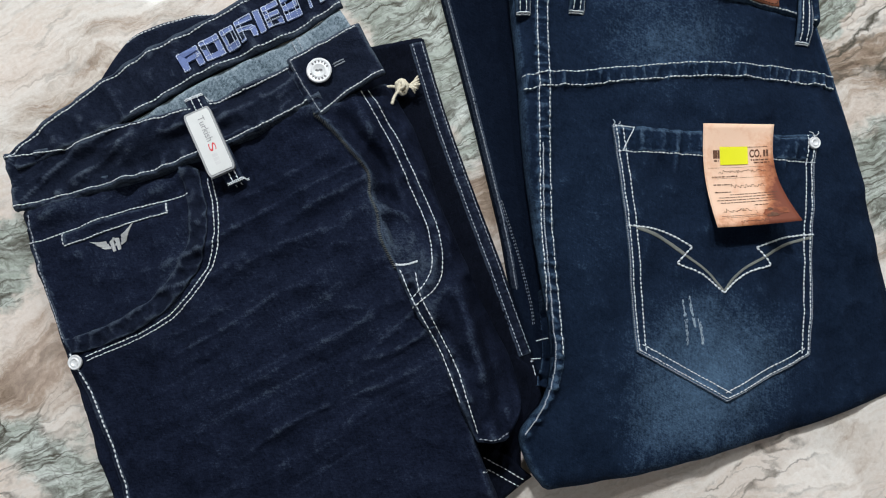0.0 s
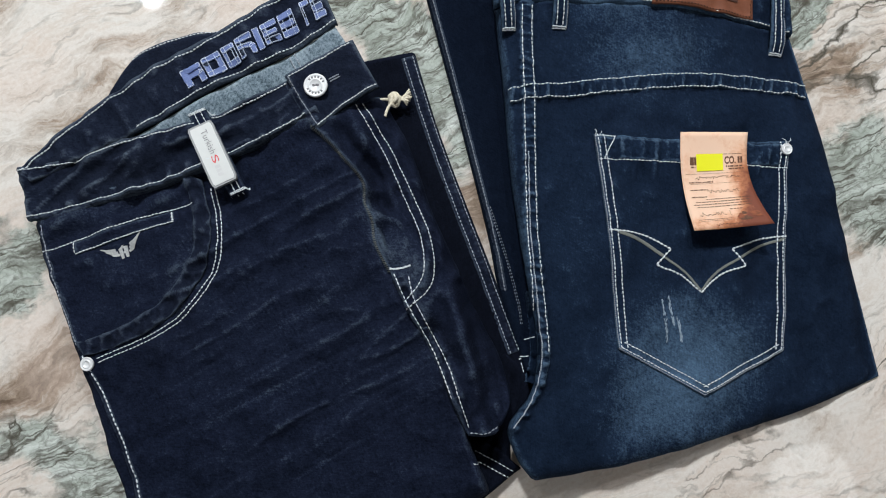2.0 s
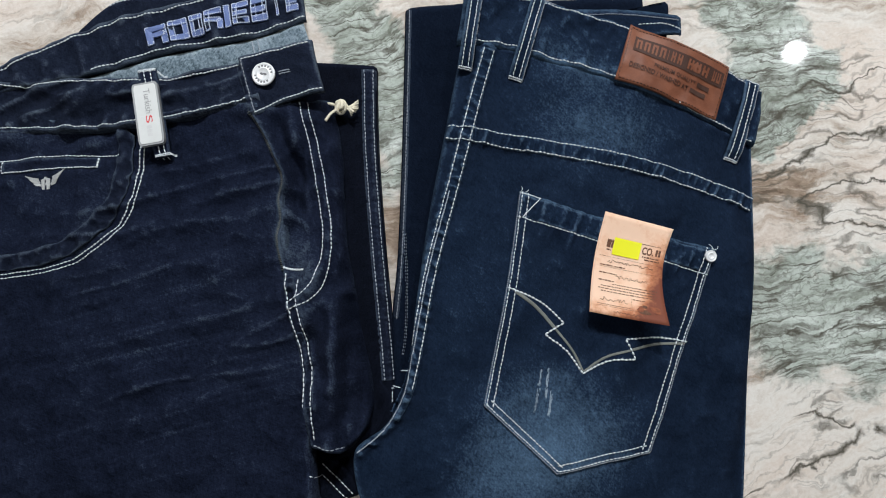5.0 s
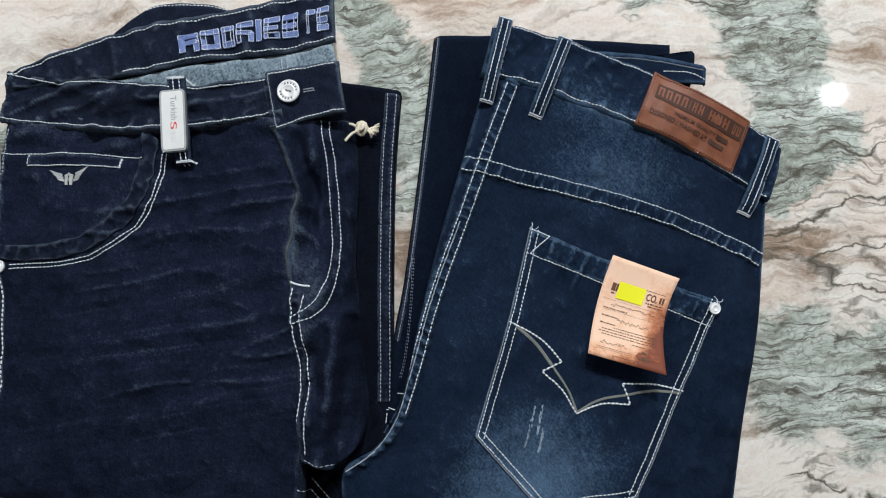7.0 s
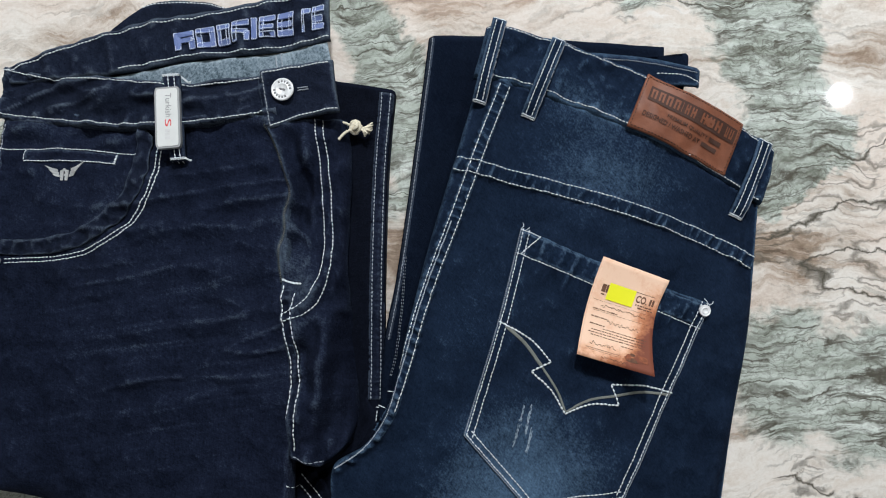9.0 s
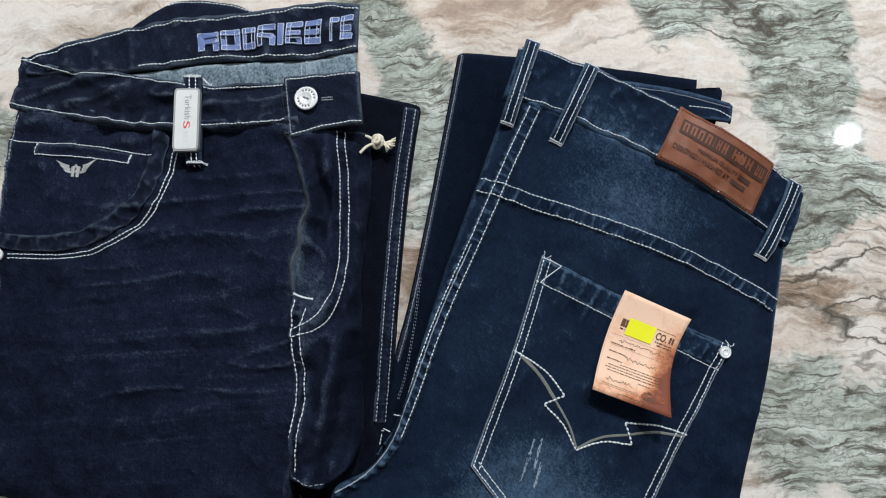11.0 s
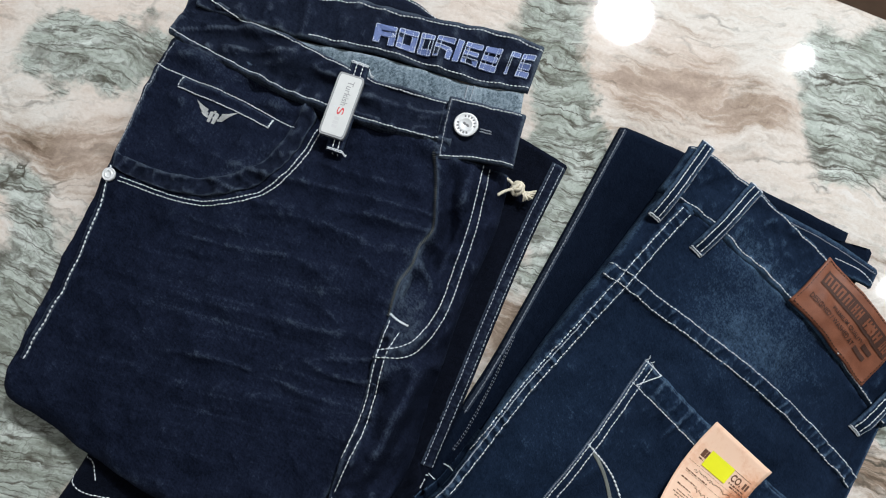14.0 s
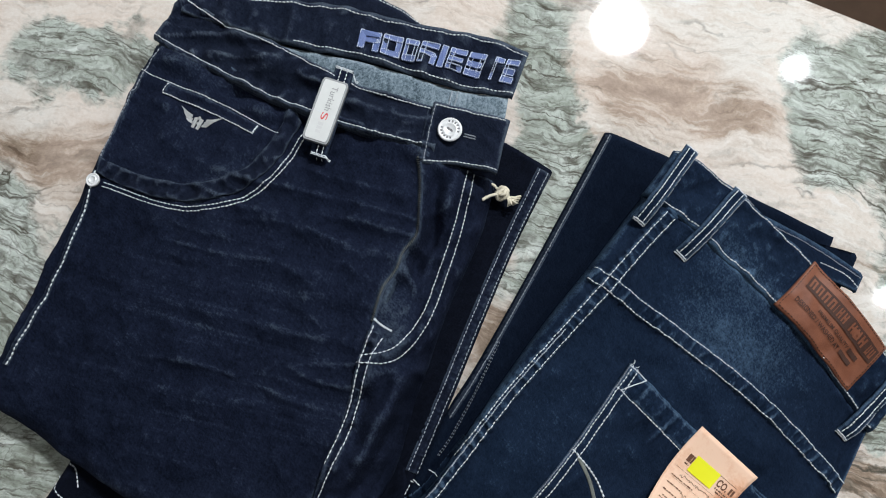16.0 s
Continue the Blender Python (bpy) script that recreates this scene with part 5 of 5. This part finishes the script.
for pts, w in (([(0.2000, 0.1420), (0.220, 0.1375), (0.2390, 0.1290)], 0.0026), ([(0.2385, 0.1293), (0.258, 0.1190), (0.2712, 0.1085)], 0.0017),
               ([(0.2718, 0.1085), (0.283, 0.1255), (0.2990, 0.1385)], 0.0018), ([(0.2990, 0.1385), (0.316, 0.1510), (0.3355, 0.1600)], 0.0020)):
    line = spline(pts, 30)
    bm = strip(shift_line(line, w / 2), shift_line(line, -w / 2), lambda x, y: top(x, y) + 0.0005, thick=0.0009, step=0.0012, catch=False)
    part("embroidery_band", bm, OLIVE_THREAD, pocket, "olive-grey satin stitch")
# scratched wear, thin raised white warp threads
bm_lines = []
for x0, y0, x1, y1 in ((0.2418, 0.0975, 0.2495, 0.0660), (0.2462, 0.1010, 0.2525, 0.0800), (0.2545, 0.0860, 0.2600, 0.0685)):
    for k in range(60):
        f = random.random()
        side = random.gauss(0, 0.0005)
        x, y = x0 + (x1 - x0) * f + side, y0 + (y1 - y0) * f
        bm_lines.append([Vector((x, y, 0)), Vector((x + random.uniform(0.0002, 0.0007), y - random.uniform(0.0010, 0.0022), 0))])
part("scuff", dashes(bm_lines, step=0.004, size=0.0020, width=0.0006, tall=0.0004, lift=0.0002), SCUFF, pocket, "whitish scratched wear", kind="stuff")
stud(blue, 0.3275, 0.2300, 0.0046, "rivet", (0.15, 0.0), 0.0, False)


# hang tag: a bent slip of paper pinned at the pocket's hem
TAG = (Vector((0.2555, 0.1500, 0.049)), Vector((0.3120, 0.1635, 0.051)), Vector((0.2910, 0.2345, 0.0385)), Vector((0.2380, 0.2250, 0.0435)))


def tag_place(s, t, lift=0.0):
    a, b, c, d = TAG
    p = a * (1 - s) * (1 - t) + b * s * (1 - t) + c * s * t + d * (1 - s) * t
    p.x += -0.0055 * math.sin(math.pi * (1 - t)) * (0.35 + 0.65 * s)
    p.z += -0.006 * math.sin(math.pi * (1 - t)) + 0.004 * (1 - t) ** 3 * s - 0.004 * math.sin(math.pi * s) * (1 - t)
    p.z += lift
    return p


bm = bmesh.new()
grid = [[[bm.verts.new(tag_place(i / 16, j / 22, l)) for i in range(17)] for j in range(23)] for l in (0.0, -0.0004)]
for j in range(22):
    for i in range(16):
        u, d = grid
        bm.faces.new((u[j][i], u[j][i + 1], u[j + 1][i + 1], u[j + 1][i]))
        bm.faces.new((d[j][i], d[j + 1][i], d[j + 1][i + 1], d[j][i + 1]))
rim = [(0, i) for i in range(16)] + [(j, 16) for j in range(22)] + [(22, i) for i in range(16, 0, -1)] + [(j, 0) for j in range(22, 0, -1)]
for a, b in zip(rim, rim[1:] + rim[:1]):
    bm.faces.new((grid[0][a[0]][a[1]], grid[1][a[0]][a[1]], grid[1][b[0]][b[1]], grid[0][b[0]][b[1]]))
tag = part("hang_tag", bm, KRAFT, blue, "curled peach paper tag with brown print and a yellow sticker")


def tag_bars(rows, material, name="print_bar", lift=0.0003):
    for x0, x1, y0, y1 in rows:
        bm = bmesh.new()
        bar(bm, x0, y0, x1, y1, tag_place, lift, 8)
        part(name, bm, material, tag)


tag_bars([(0.14, 0.20, 0.665, 0.745), (0.205, 0.235, 0.665, 0.745), (0.86, 0.89, 0.67, 0.74), (0.90, 0.93, 0.67, 0.74)], BROWN_PRINT)
part("lettering", words("CO.", 0.665, 0.665, 0.83, 0.745, tag_place, 0.0003, 0.03), BROWN_PRINT, tag, smooth=False)
tag_bars([(0.52, 0.92, 0.768, 0.772), (0.06, 0.94, 0.572, 0.574), (0.10, 0.92, 0.468, 0.470), (0.10, 0.55, 0.100, 0.103), (0.12, 0.90, 0.085, 0.087), (0.56, 0.562, 0.105, 0.200)], BROWN_PRINT)


def fine_print(x0, x1, y, tall, seed):
    """A line of print too small to read: short bars with gaps between them."""
    r = random.Random(seed)
    bm = bmesh.new()
    x = x0
    while x < x1 - 0.01:
        w = min(r.uniform(0.012, 0.055), x1 - x)
        bar(bm, x, y, x + w, y + tall * r.uniform(0.8, 1.1), tag_place, 0.0003, 2)
        x += w + r.uniform(0.008, 0.016)
    part("print_line", bm, BROWN_PRINT, tag)


for n, (x0, x1, y, tall) in enumerate(((0.15, 0.22, 0.635, 0.014), (0.68, 0.94, 0.632, 0.016), (0.72, 0.94, 0.606, 0.013), (0.10, 0.28, 0.480, 0.011), (0.31, 0.46, 0.480, 0.013), (0.10, 0.36, 0.402, 0.011), (0.10, 0.32, 0.328, 0.012),
                                       (0.30, 0.92, 0.302, 0.009), (0.14, 0.90, 0.276, 0.009), (0.10, 0.90, 0.250, 0.009), (0.14, 0.88, 0.224, 0.009), (0.58, 0.74, 0.188, 0.010))):
    fine_print(x0, x1, y, tall, n)


def scrawl(x0, x1, y, size, seed):
    """Joined-up writing that cannot be read: a thin wavering line."""
    r = random.Random(seed)
    bm = bmesh.new()
    pts, x = [], x0
    while x < x1:
        pts.append((x, y + r.uniform(-size, size)))
        x += r.uniform(0.009, 0.020)
    line = spline(pts, len(pts) * 5)
    for a, b in zip(line, line[1:]):
        s = Vector((-(b - a).y, (b - a).x, 0)).normalized() * 0.0026
        bm.faces.new([bm.verts.new(tag_place(q.x, q.y, 0.0003)) for q in (a - s, b - s, b + s, a + s)])
    part("scrawl", bm, BROWN_PRINT, tag)


scrawl(0.20, 0.88, 0.530, 0.017, 3)
scrawl(0.34, 0.80, 0.385, 0.016, 5)
scrawl(0.14, 0.52, 0.155, 0.018, 8)
scrawl(0.32, 0.66, 0.045, 0.010, 9)
r = random.Random(4)
for k in range(9):
    bm = bmesh.new()
    cx, cy, w, h = 0.80 + r.uniform(-0.13, 0.13), 0.115 + r.uniform(-0.035, 0.035), r.uniform(0.03, 0.08), r.uniform(0.015, 0.035)
    bm.faces.new([bm.verts.new(tag_place(cx + w * math.cos(g * 0.7) * r.uniform(0.7, 1.1), cy + h * math.sin(g * 0.7) * r.uniform(0.7, 1.1), 0.0002 + k * 0.00002)) for g in range(9)])
    part("printed_picture", bm, BURN_PRINT if k % 2 else BROWN_PRINT, tag)
bm = bmesh.new()
bar(bm, 0.235, 0.60, 0.635, 0.775, tag_place, 0.0007, 8)
part("sticker", bm, YELLOW, tag, "fluorescent yellow sticker")

# loose thread ends at the pocket's corners
for x, y, dx, dy in ((0.1735, 0.2125, -0.001, 0.004), (0.1765, 0.2135, 0.002, 0.0032), (0.3265, 0.2355, -0.0035, 0.0025), (0.3290, 0.2360, 0.001, 0.0036)):
    z = top(x, y)
    bm = bmesh.new()
    cord(bm, [(x, y, z + 0.0003), (x + dx * 0.4 + 0.0008, y + dy * 0.5, z + 0.0022), (x + dx, y + dy, z + 0.0012)], 0.00035, 5, 0.6)
    part("loose_thread", bm, THREAD, pocket)
